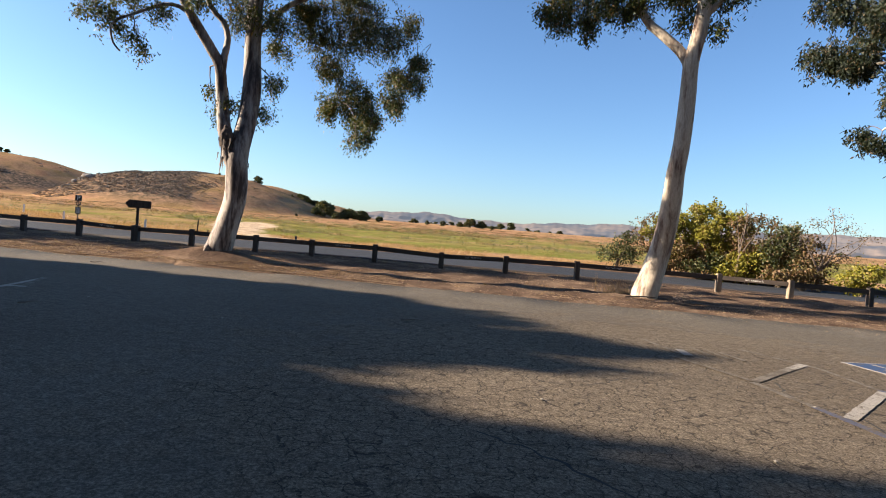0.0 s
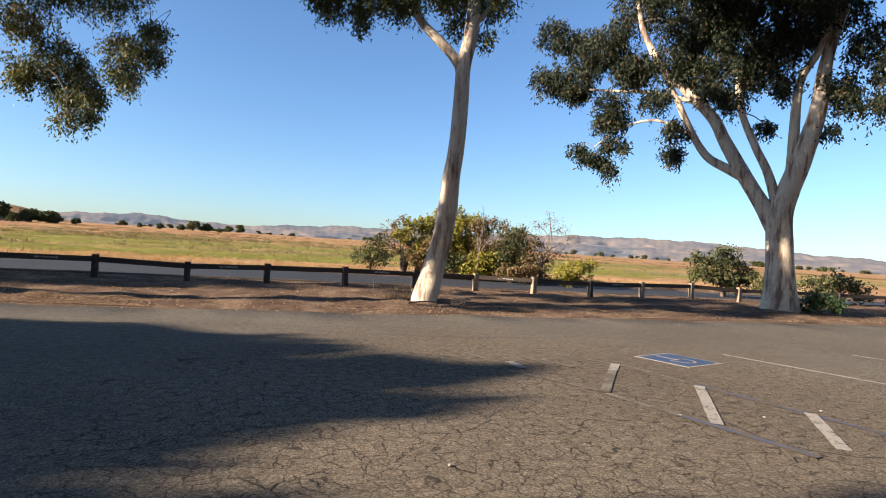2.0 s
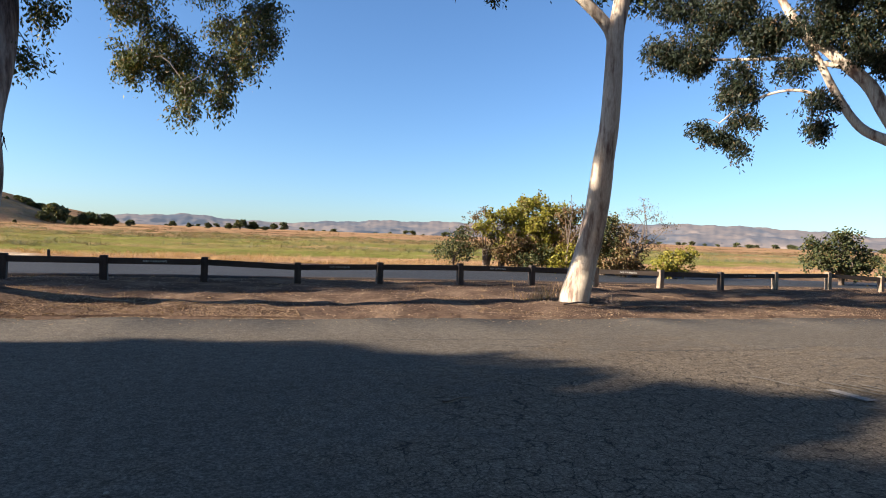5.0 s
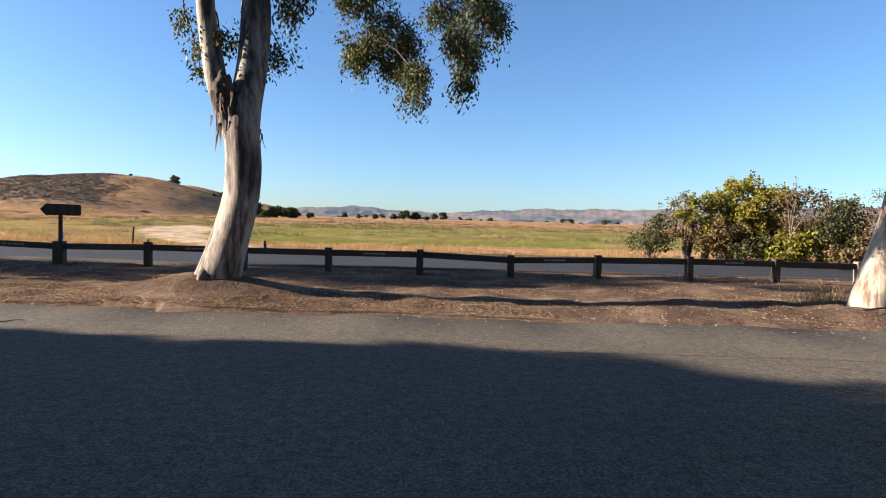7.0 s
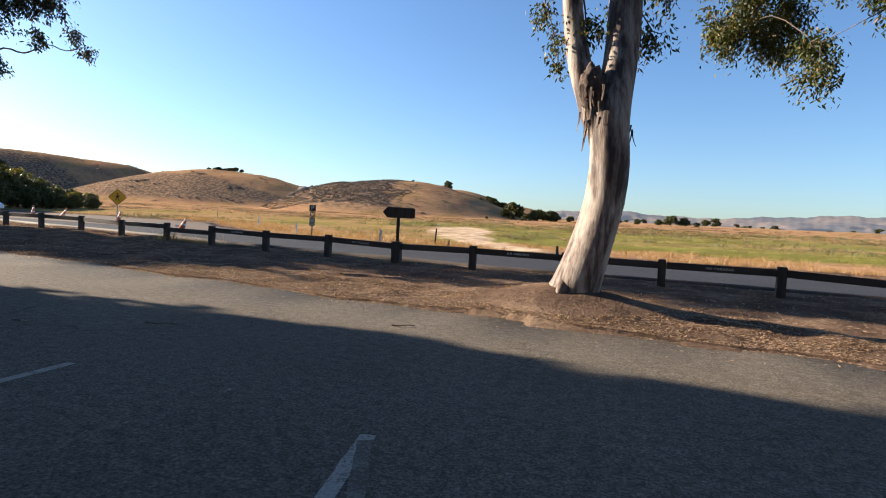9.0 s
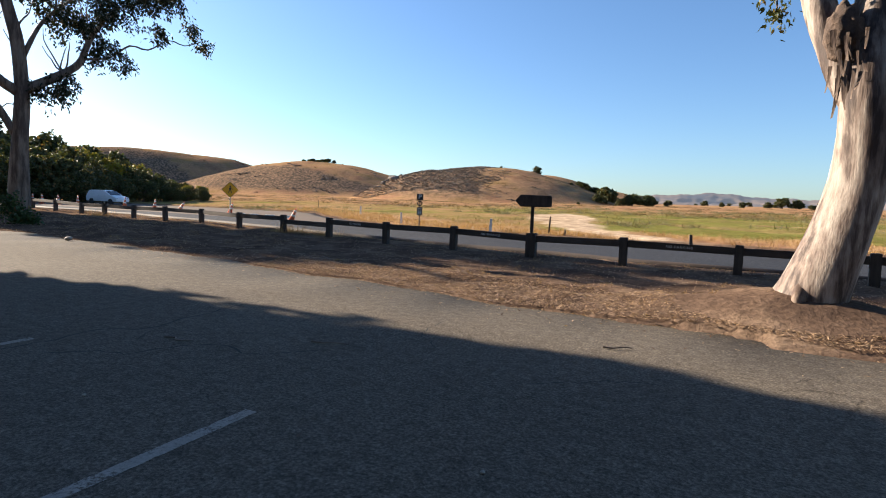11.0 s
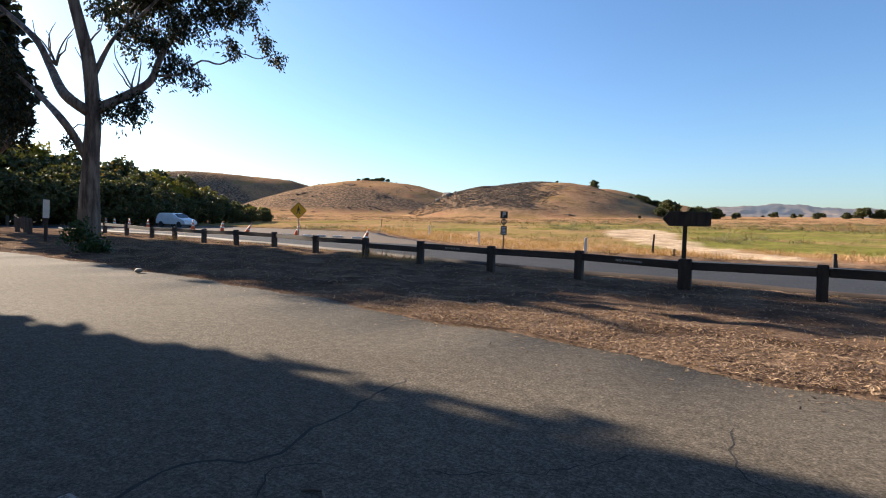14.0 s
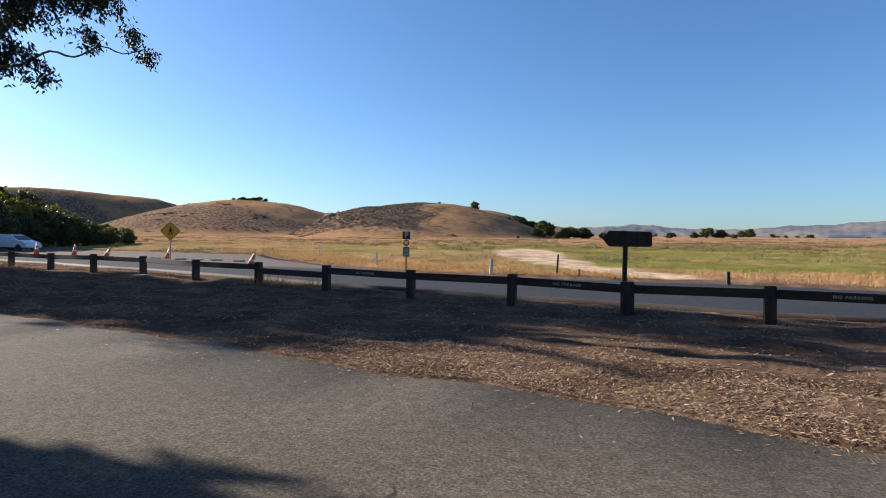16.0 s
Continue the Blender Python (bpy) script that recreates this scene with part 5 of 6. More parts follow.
def parking_sign():
    x, y = -23.3, 36.2
    s = empty("parking_sign", pose(x, y, float(land_height(x, y)), 0, 0, 26), "wooden post with small parking signs beside the road", "sign")
    part("pole", box_bm(0.07, 0.07, 1.95, (0, 0, 0.97), 0.006), POST_TAN, s)
    part("plate", box_bm(0.36, 0.015, 0.36, (0, -0.05, 1.86), 0.004), BLACK_SIGN, s, "dark square parking plate")
    cu = bpy.data.curves.new("letter", "FONT")
    cu.body, cu.size, cu.align_x, cu.align_y, cu.extrude = "P", 0.38, "CENTER", "CENTER", 0.002
    cu.materials.append(WHITE_SIGN)
    put("letter", cu, s, pose(0, -0.062, 1.86, 90), "white letter")
    bm = bmesh.new()
    ring = [(math.cos(a) * 0.12, math.sin(a) * 0.12, 0) for a in np.linspace(0, 6.2832, 25)]
    v, f = tube_data(np.array(ring), np.full(25, 0.03), 8)
    put("ring", fast_mesh("ring", v, f, [POST_DARK], smooth=True), s, pose(0, -0.05, 1.52, 90), "dark ring plate")
    part("board", box_bm(0.31, 0.02, 0.46, (0, -0.055, 1.08), 0.01), POST_TAN, s, "brown notice board")
    for k in range(5):
        part("bar", box_bm(0.2 - 0.03 * (k % 2), 0.004, 0.025, (0, -0.068, 1.22 - 0.07 * k)), WHITE_SIGN, s, "pale bar of small writing")


def notice_post():
    x, y = -40.3, 22.8
    s = empty("notice_post", pose(x, y, float(land_height(x, y)), 1, 2, 60), "brown timber post with a white notice plate", "sign")
    part("pole", box_bm(0.14, 0.14, 1.3, (0, 0, 0.6), 0.01), POST_DARK, s)
    part("plate", box_bm(0.26, 0.02, 0.85, (0, -0.085, 1.5), 0.004), WHITE_SIGN, s, "white notice plate")


arrow_sign(), crossing_sign(), parking_sign(), notice_post()
for x, y, h, w, lean, mat, lab in [(-16.4, 37.9, 0.92, 0.1, 3, POST_DARK, "leaning dark timber stake in dry grass"), (-19.2, 36.6, 0.72, 0.16, 2, WHITE_SIGN, "white marker post in golden grass"), (-26.9, 40.3, 0.75, 0.15, -2, WHITE_SIGN, "white marker post in golden grass"),
                                   (-36.2, 49.0, 0.9, 0.15, 1, WHITE_SIGN, "white marker post in golden grass"), (-15.3, 36.9, 0.35, 0.12, 6, POST_TAN, "short weathered stump beside the road"), (-9.4, 36.4, 0.6, 0.16, -3, POST_DARK, "short dark timber bollard beside the road"),
                                   (-52.5, 63.5, 1.2, 0.06, 0, POST_DARK, "thin brown stake at the edge of the parking area")]:
    o = empty("marker_post", pose(x, y, float(land_height(x, y)), 0, lean, 20), lab, "post")
    bm = box_bm(w, w * 0.6, h, (0, 0, h / 2 - 0.03), 0.01)
    for v in bm.verts:
        if v.co.z > h * 0.8:
            v.co.x *= 0.7
    part("post", bm, mat, o)
for x, y, lean in [(-54.4, 27.2, 1), (-52.0, 26.7, -3), (-55.5, 27.6, 2), (-50.2, 26.2, 2), (-62, 30.5, 0), (-66, 31.6, 3), (-71, 32.9, 0)]:
    o = empty("bollard", pose(x, y, float(land_height(x, y)), lean, lean, 15), "dark square timber bollard", "post", "timber bollards")
    part("post", box_bm(0.2, 0.2, 1.0, (0, 0, 0.45), 0.02), POST_DARK, o)


def cone_thing(x, y, lean, turn):
    o = empty("traffic_cone", pose(x, y, 0.0, 0, lean, turn), "faded white and orange traffic cone on the asphalt", "traffic cone", "traffic cones across the parking area")
    part("base", box_bm(0.42, 0.42, 0.05, (0, 0, 0.03), 0.01), CONE_RED, o)
    part("body", cone_bm(0.19, 0.03, 0.9, (0, 0, 0.5), 16), CONE_RED, o, smooth=True)
    part("collar", cone_bm(0.13, 0.108, 0.12, (0, 0, 0.46), 16), WHITE_SIGN, o, "white reflective collar", smooth=True)
    part("collar", cone_bm(0.082, 0.064, 0.1, (0, 0, 0.76), 16), WHITE_SIGN, o, "white reflective collar", smooth=True)


for x, y, lean in [(-66.8, 40.1, 2), (-64.7, 40.4, 0), (-63.7, 41.6, 3), (-57, 41.8, 4), (-50.8, 40.2, 6), (-47.8, 40.2, 28), (-81, 44, 0), (-78, 43.8, 2), (-75, 43.2, 0), (-71, 41.5, 0), (-44.3, 42.2, 15), (-31.4, 34.9, 22), (-88, 45.5, 0)]:
    cone_thing(x, y, lean, 25)
for x, y in [(-45.2, 40.1), (-44.3, 41.2), (-42.15, 41.3), (-40.86, 41.4), (-39.5, 41.7), (-37.4, 41.4)]:
    o = part("wheel_stop", box_bm(0.75, 0.18, 0.13, (0, 0, 0.06), 0.03), WHITE_SIGN, None, "white concrete wheel stop on the asphalt", m=pose(x, y, 0.0, 0, 0, 38), category="wheel stop", group="wheel stops beside the road")


# ---- parked car ----
def parked_car(x, y, turn):
    car = empty("car", pose(x, y, 0.0, 0, 0, turn), "white estate car parked beside the woodland", "car")
    prof = [(-2.15, 0.35), (-2.2, 0.75), (-2.12, 1.0), (-1.95, 1.42), (-1.75, 1.52), (0.1, 1.52), (0.5, 1.42), (1.15, 1.02), (1.75, 0.9), (2.12, 0.72), (2.2, 0.5), (2.15, 0.32)]
    bm = bmesh.new()
    rings = []
    for yy, k in ((-0.86, 0), (-0.8, 1), (0.8, 1), (0.86, 0)):
        rings.append([bm.verts.new((px * (1 if k else 0.985), yy * (1 - 0.16 * max(0, pz - 0.95) / 0.55), pz if k else 0.35 + (pz - 0.35) * 0.97)) for px, pz in prof])
    for a, b in zip(rings, rings[1:]):
        for i in range(len(prof)):
            j = (i + 1) % len(prof)
            bm.faces.new((a[i], a[j], b[j], b[i]))
    bm.faces.new(rings[0][::-1])
    bm.faces.new(rings[-1])
    bmesh.ops.recalc_face_normals(bm, faces=bm.faces[:])
    bmesh.ops.bevel(bm, geom=bm.edges[:], offset=0.03, segments=2, affect="EDGES")
    part("body", bm, CAR_PAINT, car, "glossy white body", smooth=False)
    for side in (-1, 1):
        for o in ([(-1.85, 1.0), (-1.72, 1.4), (-1.05, 1.42), (-1.05, 1.0)], [(-0.98, 1.0), (-0.98, 1.42), (-0.15, 1.42), (-0.15, 1.0)], [(-0.08, 1.0), (-0.08, 1.42), (0.3, 1.38), (0.95, 1.02)]):
            part("window", prism(o, 0.02), CAR_GLASS, car, "dark side window", m=pose(0, side * 0.8, 0, side * 5))
        part("door_handle", box_bm(0.16, 0.03, 0.03, (-0.3, side * 0.875, 0.88), 0.008), STEEL, car)
        part("mirror", box_bm(0.12, 0.16, 0.12, (0.75, side * 0.93, 1.03), 0.03), CAR_PAINT, car)
        part("headlight", box_bm(0.22, 0.2, 0.13, (2.03, side * 0.68, 0.68), 0.04), STEEL, car, "clear headlight")
        part("tail_light", box_bm(0.08, 0.18, 0.3, (-2.1, side * 0.72, 0.95), 0.02), CONE_RED, car, "red tail light")
        for wx in (-1.35, 1.35):
            w = new("wheel")
            w.parent = car
            w.matrix_basis = pose(wx, side * 0.8, 0.31, 90)
            part("tyre", cone_bm(0.31, 0.31, 0.2, (0, 0, 0), 24), RUBBER, w)
            part("rim", cone_bm(0.2, 0.2, 0.02, (0, 0, -side * -0.1), 18), STEEL, w, "grey wheel rim")
    part("windscreen", box_bm(0.8, 1.3, 0.02, (0.83, 0, 1.235), 0.005, turn=Matrix.Rotation(radians(31.5), 4, "Y")), CAR_GLASS, car, "dark windscreen")
    part("bumper", box_bm(0.12, 1.6, 0.2, (2.17, 0, 0.42), 0.04), CAR_PAINT, car)
    part("roof_rail", box_bm(1.7, 0.03, 0.03, (-0.8, 0.6, 1.56), 0.01), STEEL, car)
    part("roof_rail", box_bm(1.7, 0.03, 0.03, (-0.8, -0.6, 1.56), 0.01), STEEL, car)


parked_car(-69.0, 48.0, 8)


# ---- painted marks on the asphalt ----
STROKES = []


def stroke(a, b, w, mat, label, name="painted_line"):
    """A worn painted stroke from a to b, 2 mm thick with ragged sides."""
    a, b = np.array(a, dtype=float), np.array(b, dtype=float)
    L = np.linalg.norm(b - a)
    n = max(2, int(L / 0.08))
    d = (b - a) / L
    s = np.array([-d[1], d[0]])
    rng = np.random.default_rng(int(abs(a[0] * 100 + a[1] * 10)))
    STROKES.append(name)
    level = 0.003 + 0.0005 * len(STROKES)
    vs = []
    for i in range(n + 1):
        c = a + (b - a) * i / n
        for k in (-1, 1):
            p = c + s * k * (w / 2 + rng.uniform(-0.006, 0.004))
            vs.append((p[0], p[1], level))
    f = [(2 * i, 2 * i + 2, 2 * i + 3, 2 * i + 1) for i in range(n)]
    return put(name, fast_mesh(name, vs, f[:], [mat]), label=label, kind="structure", category="road marking")


W, F = "worn white painted line on the asphalt", "faded painted line on cracked asphalt"
for a, b, w, m, l in [((-10.72, 11.32), (-10.5, 6.6), 0.1, PAINT_WHITE, W), ((-13.87, 11.6), (-13.7, 7.0), 0.1, PAINT_WHITE, W), ((-7.6, 10.95), (-7.3, 9.4), 0.11, PAINT_WHITE, W), ((-7.58, 10.85), (-7.02, 9.5), 0.1, PAINT_FADED, F),
                      ((-7.36, 9.62), (-7.02, 9.68), 0.12, PAINT_WHITE, W), ((8.43, 8.79), (8.95, 5.6), 0.1, PAINT_WHITE, W), ((11.7, 8.35), (12.1, 5.2), 0.1, PAINT_WHITE, W), ((4.95, 9.27), (5.5, 8.15), 0.09, PAINT_FADED, F), ((5.5, 8.15), (5.52, 7.0), 0.09, PAINT_FADED, F),
                      ((5.52, 7.0), (5.66, 4.6), 0.09, PAINT_BLUE_FADED, "faded blue painted line on cracked asphalt"), ((5.42, 8.34), (5.0, 7.95), 0.13, PAINT_WHITE, W), ((5.0, 7.95), (3.9, 6.9), 0.12, PAINT_FADED, F), ((5.5, 6.9), (4.12, 5.56), 0.13, PAINT_WHITE, W), ((5.65, 5.57), (4.6, 4.65), 0.13, PAINT_WHITE, W),
                      ((3.86, 6.86), (4.0, 5.9), 0.1, PAINT_FADED, F), ((4.0, 5.9), (4.15, 4.6), 0.11, PAINT_BLUE_FADED, "faded blue painted line on cracked asphalt"), ((3.45, 9.5), (3.65, 8.3), 0.07, PAINT_FADED, F), ((3.4, 8.2), (3.9, 6.9), 0.07, PAINT_FADED, F)]:
    stroke(a, b, w, m, l)
for k in range(3):
    stroke((4.05 + 0.17 * k, 9.05 - 0.12 * k), (4.1 + 0.2 * k, 8.4 - 0.1 * k), 0.07, PAINT_FADED, "faded unreadable painted lettering", "painted_lettering")
stroke((3.75, 8.75), (3.72, 8.3), 0.14, PAINT_WHITE, W)


def blue_square():
    c = [(6.36, 8.85), (7.3, 9.02), (7.46, 8.12), (6.52, 7.93)]
    o = empty("painted_square", pose(6.91, 8.48, 0, 0, 0, 10.5), "blue painted square with a white wheelchair symbol", "road marking", kind="structure")
    part("border", box_bm(1.0, 0.98, 0.003, (0, 0, 0.0035)), PAINT_WHITE, o, "worn white border")
    part("field", box_bm(0.9, 0.88, 0.003, (0, 0, 0.0065)), PAINT_BLUE, o, "blue painted field")
    ang = np.linspace(radians(150), radians(400), 22)
    vs = [(math.cos(a) * r - 0.03, math.sin(a) * r - 0.1, 0.0105) for a in ang for r in (0.17, 0.22)]
    put("symbol", fast_mesh("symbol", vs, [(2 * i, 2 * i + 1, 2 * i + 3, 2 * i + 2) for i in range(21)], [PAINT_WHITE]), o, label="white wheelchair symbol")
    bm = box_bm(0.05, 0.32, 0.002, (-0.04, 0.12, 0.0095))
    box_bm(0.2, 0.05, 0.002, (0.06, 0.02, 0.0095), 0, bm)
    box_bm(0.05, 0.2, 0.002, (0.17, -0.08, 0.0095), 0, bm)
    cone_bm(0.045, 0.045, 0.002, (-0.04, 0.33, 0.0095), 12, bm)
    part("symbol", bm, PAINT_WHITE, o, "white wheelchair symbol")


blue_square()
CRACK = surface("open crack", (0.012, 0.011, 0.01), (0.03, 0.026, 0.023), 8, 50, 0.95)


def long_crack(points, w, seed):
    rng = np.random.default_rng(seed)
    line = smooth_line([(x, y, 0) for x, y in points], 0.09)
    line[:, :2] += rng.normal(size=(len(line), 2)) * 0.018
    d = np.gradient(line, axis=0)
    s = np.stack([-d[:, 1], d[:, 0]], 1) / (np.linalg.norm(d[:, :2], axis=1)[:, None] + 1e-9)
    ww = w * (0.35 + 0.65 * rng.uniform(size=len(line)))
    ww[0] = ww[-1] = 0.001
    vs = []
    for p, q, h in zip(line, s, ww):
        vs += [(p[0] + q[0] * h / 2, p[1] + q[1] * h / 2, 0.002), (p[0] - q[0] * h / 2, p[1] - q[1] * h / 2, 0.002)]
    n = len(line)
    put("crack", fast_mesh("crack", vs, [(2 * i, 2 * i + 1, 2 * i + 3, 2 * i + 2) for i in range(n - 1)], [CRACK]), label="long dark crack in the asphalt", kind="structure", category="crack")


for k, (pts, w) in enumerate([([(-13.74, 10.9), (-13.67, 11.4), (-13.68, 11.71), (-13.78, 12.13), (-13.6, 12.33), (-13.4, 12.51), (-13.52, 12.95), (-13.57, 13.39), (-13.67, 13.89), (-13.72, 14.48)], 0.035), ([(-13.05, 12.11), (-13.26, 12.44), (-13.01, 12.69)], 0.02),
                              ([(-13.32, 11.38), (-13.1, 11.52), (-12.96, 11.67), (-12.68, 11.76), (-12.61, 11.97), (-12.48, 12.3), (-12.15, 12.44), (-11.75, 12.38), (-11.3, 12.9)], 0.03), ([(-12.5, 12.9), (-11.9, 13.3), (-11.5, 13.9)], 0.015),
                              ([(-3.6, 13.2), (-2.47, 13.06), (-1.33, 12.86), (0.38, 12.66), (2.15, 12.38), (4, 12.1)], 0.03), ([(1.0, 12.2), (3.0, 11.3), (5.0, 10.9), (7, 10.9), (9.5, 10.2)], 0.03), ([(4.2, 7.0), (4.0, 6.2), (4.3, 5.6), (4.2, 4.9), (5.0, 4.2)], 0.035),
                              ([(0.3, 4.4), (0.9, 3.9), (1.3, 3.3), (1.2, 2.9)], 0.04), ([(1.9, 3.6), (1.6, 3.1), (1.0, 2.9), (0.6, 2.7)], 0.035), ([(5.8, 10.2), (7.2, 9.7), (8.2, 9.9)], 0.025), ([(-11.0, 14.9), (-10.9, 14.1), (-10.4, 13.5)], 0.015),
                              ([(-9.4, 12.9), (-8.6, 13.5), (-8.2, 13.6)], 0.02), ([(-1.5, 6.2), (0.4, 6.6), (1.4, 6.0), (2.3, 6.6)], 0.015)]):
    long_crack(pts, w, 70 + k)


# ---- grass, litter, scrub ----
def tufts(name, xs, ys, h, spread, blades, width, mat, label, seed=0, zs=None):
    rng = np.random.default_rng(seed)
    n = len(xs)
    z = land_height(xs, ys) if zs is None else zs
    base = np.stack([xs, ys, z], 1)[:, None, :] + rng.normal(size=(n, blades, 3)) * np.array([1, 1, 0]) * (spread * 0.35)[:, None, None]
    tip = rng.normal(size=(n, blades, 3)) * (0.45 * spread)[:, None, None]
    tip[:, :, 2] = h[:, None] * rng.uniform(0.45, 1.15, (n, blades))
    side = rng.normal(size=(n, blades, 3))
    side[:, :, 2] = 0
    side /= np.linalg.norm(side, axis=2)[:, :, None]
    side *= (width[:, None] * rng.uniform(0.6, 1.3, (n, blades)))[:, :, None]
    base[:, :, 2] -= 0.04
    v = np.stack([base - side, base + side, base + tip * 0.6 + side * 0.7, base + tip], 2).reshape(-1, 3)
    f = np.arange(len(v)).reshape(-1, 4)
    put(name, fast_mesh(name, v, f, [mat]), label=label, category="grass", kind="stuff")


r = np.random.default_rng(77)


def beside_road(n, lo, hi, x0, x1, seed):
    q = np.random.default_rng(seed)
    x = q.uniform(x0, x1, n)
    return x, road_far(x) + 0.3 + (hi - lo) * q.uniform(0, 1, n) ** 1.3 + lo


x, y = beside_road(9000, 0, 7.5, -55, 45, 1)
keep = ((wave(x, y, 7, 61) + r.uniform(-0.4, 0.6, len(x))) > -0.35) & ~((np.abs(x - np.interp(y, SAND_Y, SAND_X)) < 2.2))
x, y = x[keep], y[keep]
tufts("golden_grass", x, y, r.uniform(0.1, 0.34, len(x)) + 0.12 * np.clip(wave(x, y, 9, 67), 0, 1), np.full(len(x), 0.3), 9, np.full(len(x), 0.01), DRY_GRASS, "tall golden dry grass beyond the road", 1)


def off_sand(x, y):
    line = np.interp(y, SAND_Y, SAND_X)
    half = np.interp(y, SAND_Y, SAND_HALF)
    return np.abs(x - line) > half + 0.4


x, y = r.uniform(-70, 80, 9000), 45 + 95 * r.uniform(0, 1, 9000) ** 1.4
keep = ((wave(x * 0.5, y, 11, 62) + r.uniform(-0.5, 0.5, len(x))) > 0.25) & off_sand(x, y) & (x > -30 - 0.3 * (y - 45))
x, y = x[keep], y[keep]
tufts("marsh_grass", x, y, r.uniform(0.12, 0.3, len(x)) * (1 + y / 200), 0.6 + y / 110, 18, 0.006 + y / 6500, MARSH_GRASS, "rough green marsh grass in tussocks", 2)
x, y = r.uniform(-60, 110, 9000), 52 + 110 * r.uniform(0, 1, 9000) ** 1.2
keep = ((wave(x * 0.45, y, 16, 71) + 0.6 * wave(x, y, 5, 72) + r.uniform(-0.3, 0.3, len(x))) > 0.55) & off_sand(x, y)
x, y = x[keep], y[keep]
tufts("sedge", x, y, r.uniform(0.3, 0.6, len(x)), np.full(len(x), 0.9), 16, 0.012 + y / 5500, SEDGE, "grey-green sedge in rounded clumps", 6)
x, y = r.uniform(-260, 220, 8000), 95 + 230 * r.uniform(0, 1, 8000) ** 1.3
keep = (wave(x * 0.4, y, 26, 63) + r.uniform(-0.4, 0.4, len(x))) > 0.1
x, y = x[keep], y[keep]
tufts("dry_grass", x, y, r.uniform(0.25, 0.6, len(x)), np.full(len(x), 2.2), 16, np.full(len(x), 0.06), OLIVE_LEAF, "rough brown and olive field grass", 3)
x = r.uniform(-48, 32, 5200)
y = lot_edge(x) + 0.5 + (road_near(x) - lot_edge(x) - 0.6) * r.uniform(0, 1, len(x))
keep = (wave(x, y, 3.2, 64) + r.uniform(-0.5, 0.6, len(x)) + 0.4 * (y > 23) + 0.5 * (x < -20)) > 0.35
x, y = x[keep], y[keep]
tufts("verge_grass", x, y, r.uniform(0.03, 0.14, len(x)), np.full(len(x), 0.16), 9, np.full(len(x), 0.004), DRY_GRASS, "short dry grass on the dirt verge", 4)
for cx, cy, sd in ((-23.2, 26.0, 5), (-21.6, 25.8, 6), (-23.9, 26.3, 7), (-38.6, 27.9, 8), (5.4, 17.2, 9)):
    n = 30
    tufts("weeds", cx + r.normal(size=n) * 0.4, cy + r.normal(size=n) * 0.25, r.uniform(0.2, 0.6, n), np.full(n, 0.35), 8, np.full(n, 0.006), DRY_GRASS, "clump of pale dry weeds by a fence post", sd)


def flakes(name, x, y, size, mat, label, seed, lift=0.012, zs=None, ratio=0.25):
    """Bark strips and leaves lying about."""
    q = np.random.default_rng(seed)
    n = len(x)
    z = (land_height(x, y) if zs is None else zs) + lift
    a = q.uniform(0, 6.28, n)
    L = size * q.uniform(0.4, 1.6, n)
    d = np.stack([np.cos(a) * L, np.sin(a) * L, q.uniform(-0.35, 0.5, n) * L], 1)
    s = np.stack([-np.sin(a), np.cos(a), q.uniform(-0.5, 0.5, n)], 1) * (L * ratio * q.uniform(0.5, 1.2, n))[:, None]
    c = np.stack([x, y, z], 1)
    v = np.stack([c - d / 2, c - s / 2, c + d / 2, c + s / 2], 1).reshape(-1, 3)
    put(name, fast_mesh(name, v, np.arange(4 * n).reshape(n, 4), [mat]), label=label, category="litter", kind="stuff")


x = r.uniform(-40, 30, 80000)
w = r.uniform(0, 1, len(x)) ** 1.2
y = lot_edge(x) - 0.15 + w * (road_near(x) - lot_edge(x) - 0.3)
keep = (wave(x, y, 2.0, 66) + r.uniform(-1, 1, len(x)) + 0.6 * np.exp(-((x + 12) / 6) ** 2) + 0.3 - 4.0 * ((x + 7.0) ** 2 / 2.4 + (y - 17.4) ** 2 / 1.4 < 1)) > 0
flakes("leaf_litter", x[keep], y[keep], 0.055, LITTER, "strips of bark and dry leaves on dirt", 1)
x = np.r_[r.uniform(-17, -1, 60000), r.uniform(3, 26, 14000)]
y = lot_edge(x) - 0.08 + 2.1 * r.uniform(0, 1, len(x)) ** 1.3
clear = (x + 7.0) ** 2 / 2.4 + (y - 17.4) ** 2 / 1.4 > 1
x, y = x[clear], y[clear]
flakes("straw_litter", x, y, 0.045, LITTER, "dense brown straw and bark litter", 5, ratio=0.22)
x = r.uniform(-24, 14, 1500)
y = lot_edge(x) - np.abs(r.normal(size=len(x))) * 0.5
flakes("leaf_litter", x, y, 0.05, LITTER, "dry leaves at the edge of the asphalt", 2, zs=np.zeros(len(x)), lift=0.006)
x, y = r.uniform(-20, 14, 1300), r.uniform(-2, 16, 1300)
flakes("leaf_litter", x, y, 0.045, TWIG, "scattered small leaves on the asphalt", 3, zs=np.zeros(len(x)), lift=0.006)
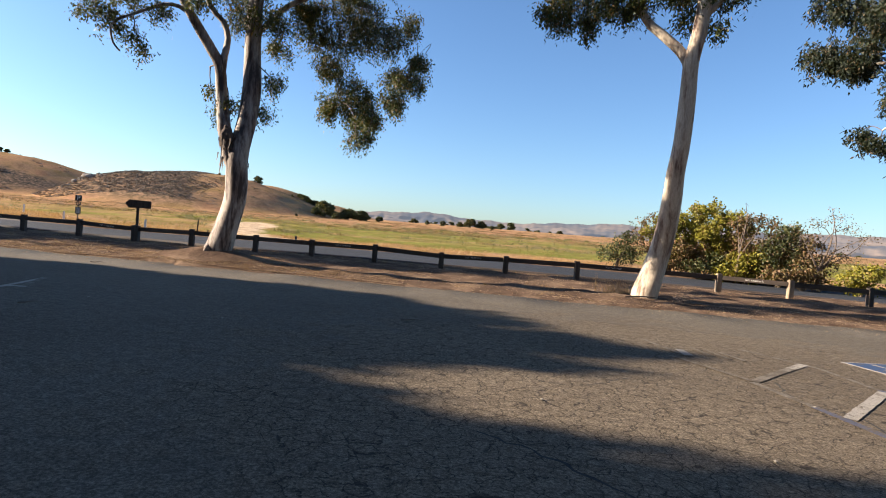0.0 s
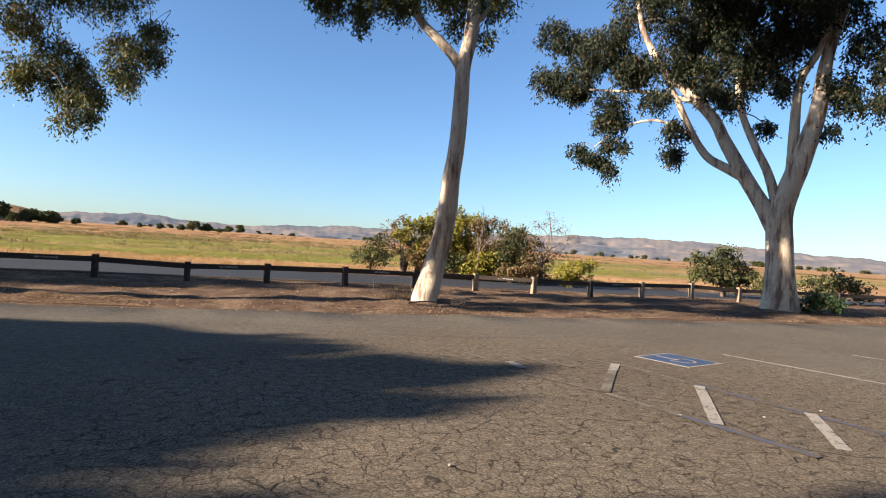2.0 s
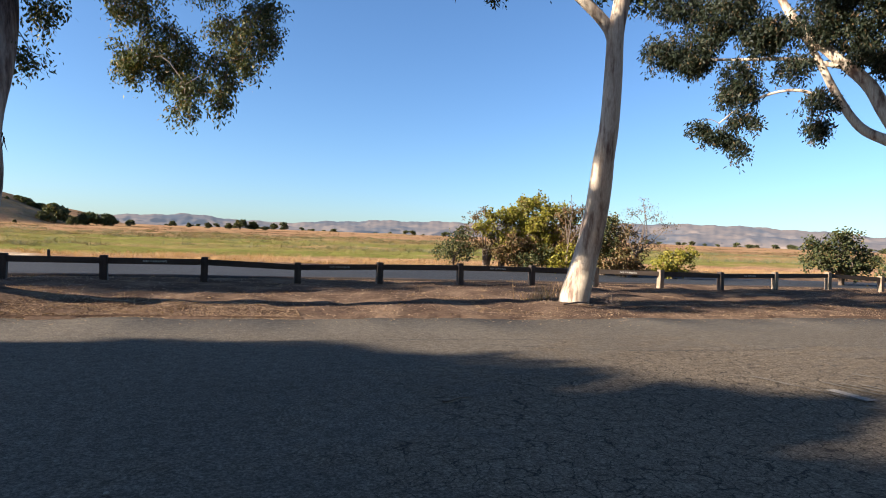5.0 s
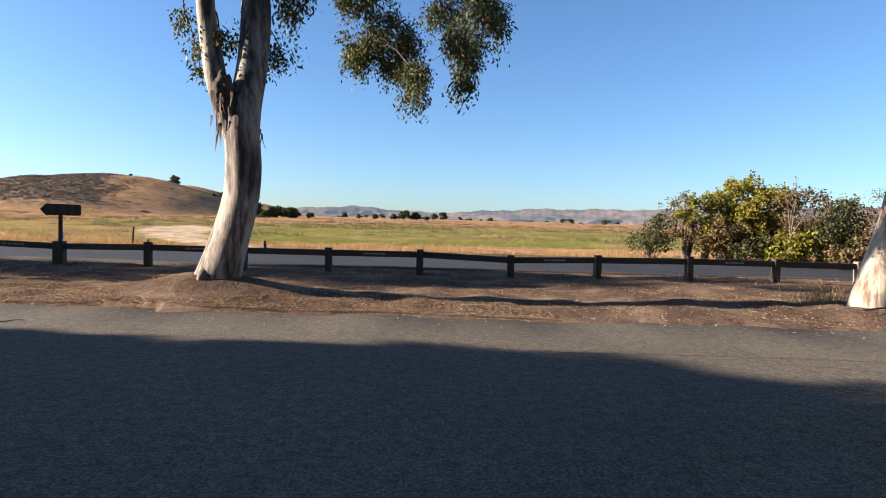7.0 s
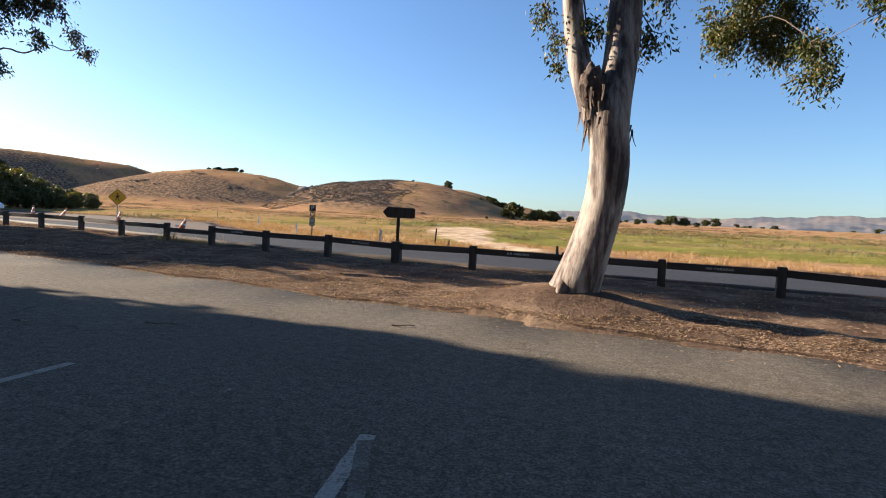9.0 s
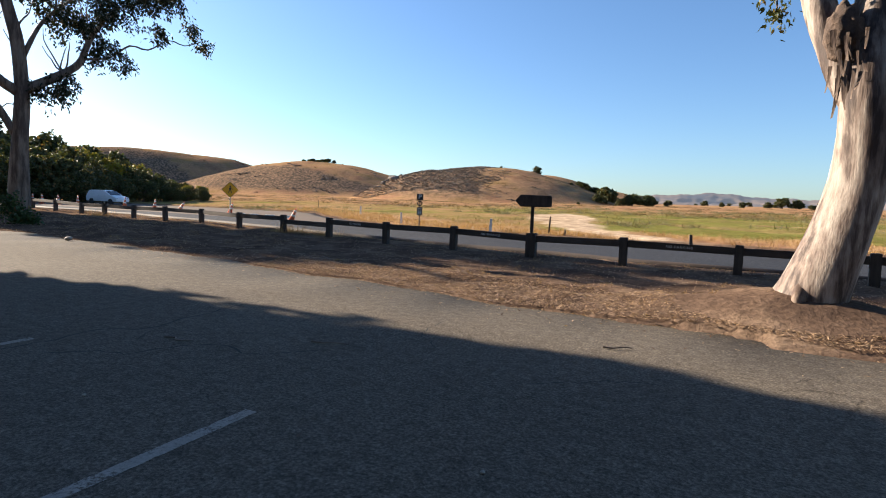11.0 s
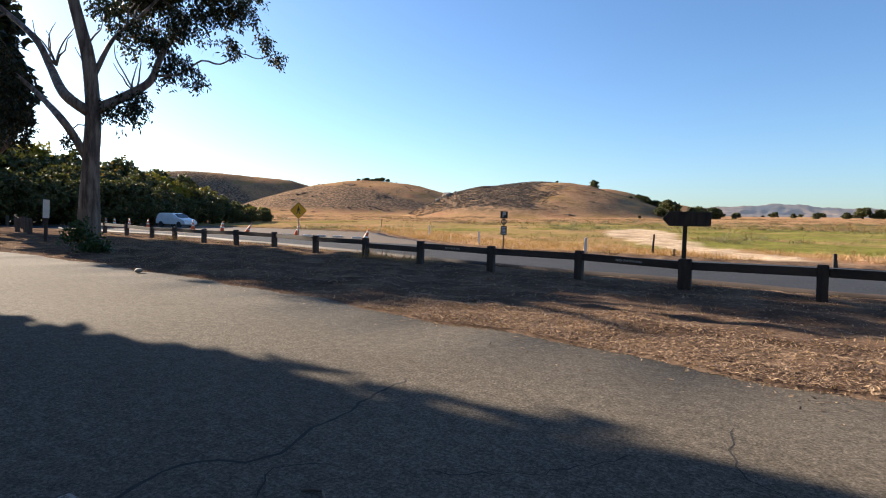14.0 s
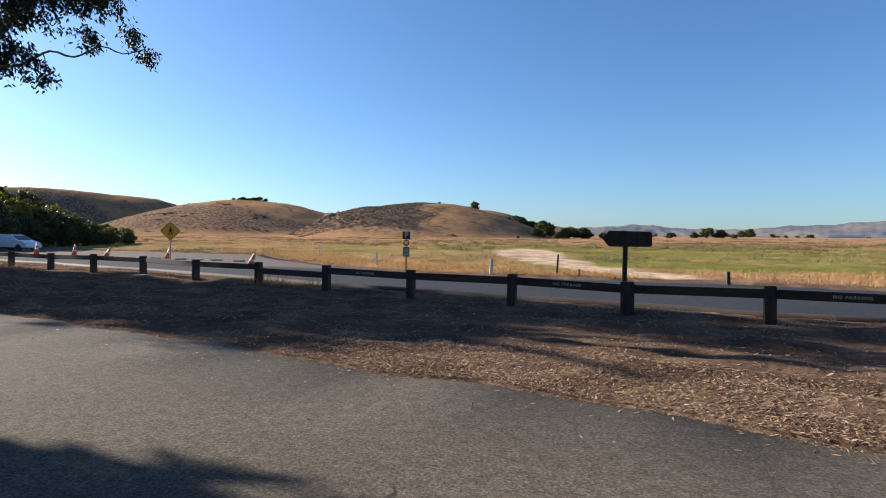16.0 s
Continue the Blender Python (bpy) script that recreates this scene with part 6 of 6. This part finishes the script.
for k, (x, y) in enumerate([(1.05, 5.35), (3.9, 3.4), (4.9, 5.6), (1.9, 3.0), (-5.6, 9.1), (-3.1, 8.2), (2.6, 4.2), (5.9, 5.6), (-11.9, 10.9), (-9.0, 11.3), (4.0, 5.9), (-24.7, 18.2)]):
    bm = bmesh.new()
    bmesh.ops.create_icosphere(bm, subdivisions=2, radius=0.016 if k < 11 else 0.1)
    for v in bm.verts:
        v.co *= 1 + 0.25 * noise.noise(v.co * 60 + Vector((k, 0, 0)))
        v.co.z *= 0.6
    part("pebble", bm, STONE, None, "small pale stone on the asphalt" if k < 11 else "pale scrap at the edge of the verge", smooth=True, m=pose(x, y, 0.012 if k < 11 else 0.06), category="stone")
for k, (x, y, a, L) in enumerate([(-5.95, 8.05, 60, 0.28), (-0.6, 9.4, 5, 0.3), (-11.6, 13.0, 20, 0.4), (-12.9, 12.3, 10, 0.35), (5.2, 15.9, 20, 1.4), (6.8, 15.8, -15, 1.6), (6.3, 16.6, 70, 0.9), (6.9, 16.3, 120, 0.8), (-9.0, 14.6, 30, 0.3)]):
    q = np.random.default_rng(k)
    line = smooth_line([(0, 0, 0.02), (L * 0.3, L * 0.07 * q.normal(), 0.05 if L > 0.6 else 0.015), (L * 0.65, L * 0.1 * q.normal(), 0.03), (L, L * 0.1 * q.normal(), 0.02)], 0.08)
    v, f = tube_data(line, np.linspace(0.014, 0.006, len(line)) * (1.6 if L > 0.6 else 0.8), 6, 0.1, k)
    put("fallen_twig", fast_mesh("fallen_twig", v, f, [DEADWOOD], smooth=True), None, pose(x, y, 0.0 if y < float(lot_edge(x)) else float(land_height(x, y)), 0, 0, a), "bare fallen twig on the ground", "twig")
tw = []
for k in range(26):
    q = np.random.default_rng(200 + k)
    p = q.normal(size=3) * 0.12
    d = q.normal(size=3)
    d[2] = abs(d[2]) * 0.6
    tw.append(tube_data(smooth_line([(p[0], p[1], 0.02), (p[0] + d[0] * 0.15, p[1] + d[1] * 0.15, 0.1 + d[2] * 0.15), (p[0] + d[0] * 0.33, p[1] + d[1] * 0.33, 0.08 + d[2] * 0.1)], 0.06), np.linspace(0.006, 0.003, len(smooth_line([(p[0], p[1], 0.02), (p[0] + d[0] * 0.15, p[1] + d[1] * 0.15, 0.1 + d[2] * 0.15), (p[0] + d[0] * 0.33, p[1] + d[1] * 0.33, 0.08 + d[2] * 0.1)], 0.06))), 4))
put("brushwood", fast_mesh("brushwood", *join_data(tw), [DEADWOOD]), None, pose(6.75, 16.1, float(land_height(6.75, 16.1))), "tangle of dead twigs beside a gum tree", "twig", kind="stuff")

# scrub on the knoll
n = 16000
x, y = r.uniform(-225, -50, n), r.uniform(255, 350, n)
hz = mound(x, y, 22.5, 350, 22.5, 80, 95, 1.15)
az = np.degrees(np.arctan2(-(x + 10), y - 9.8))
want = (hz > 0.8) & ((wave(x, y, 30, 81) * 0.35 + (az - 21.8) / 3.0 + r.uniform(-0.35, 0.35, n) > 0) | (wave(x, y, 14, 82) > 1.0))
x, y = x[want], y[want]
tufts("hill_scrub", x, y, r.uniform(0.25, 0.6, len(x)), np.full(len(x), 1.2), 9, np.full(len(x), 0.16), SCRUB, "low grey-brown scrub on the knoll", 11)

n = 14000
x, y = r.uniform(-720, -250, n), r.uniform(330, 640, n)
hz = mound(x, y, 39.5, 680, 41, 170, 190, 1.3)
want = (hz > 1.5) & (wave(x, y * 1.6, 70, 83) * 0.6 + wave(x, y, 22, 84) * 0.5 + r.uniform(-0.4, 0.4, n) > 0.75)
x, y = x[want], y[want]
tufts("hill_scrub", x, y, r.uniform(0.6, 1.4, len(x)), np.full(len(x), 2.6), 8, np.full(len(x), 0.5), SCRUB, "low grey-brown scrub on the far hill", 12)


def rock(x, y, size, seed, sink=0.3):
    bm = bmesh.new()
    bmesh.ops.create_icosphere(bm, subdivisions=3, radius=size)
    for v in bm.verts:
        v.co *= 1 + 0.45 * noise.noise(v.co / size * 1.3 + Vector((seed * 7.1, 0, 0))) + 0.12 * noise.noise(v.co / size * 4)
        v.co.z *= 0.75
    part("rock", bm, ROCK, None, "rough grey rock on the hill foot", m=pose(x, y, float(land_height(x, y)) + size * (0.5 - sink), 0, 0, seed * 50), category="rock", group="rocks at the foot of the knoll")


for k in range(11):
    rr = random.Random(300 + k)
    rock(*bearing(30.6 + 0.28 * k + rr.uniform(-0.2, 0.2), 322 + rr.uniform(-10, 10)), rr.uniform(0.8, 2.0) * (1.2 if k in (3, 4, 5) else 0.8), k)
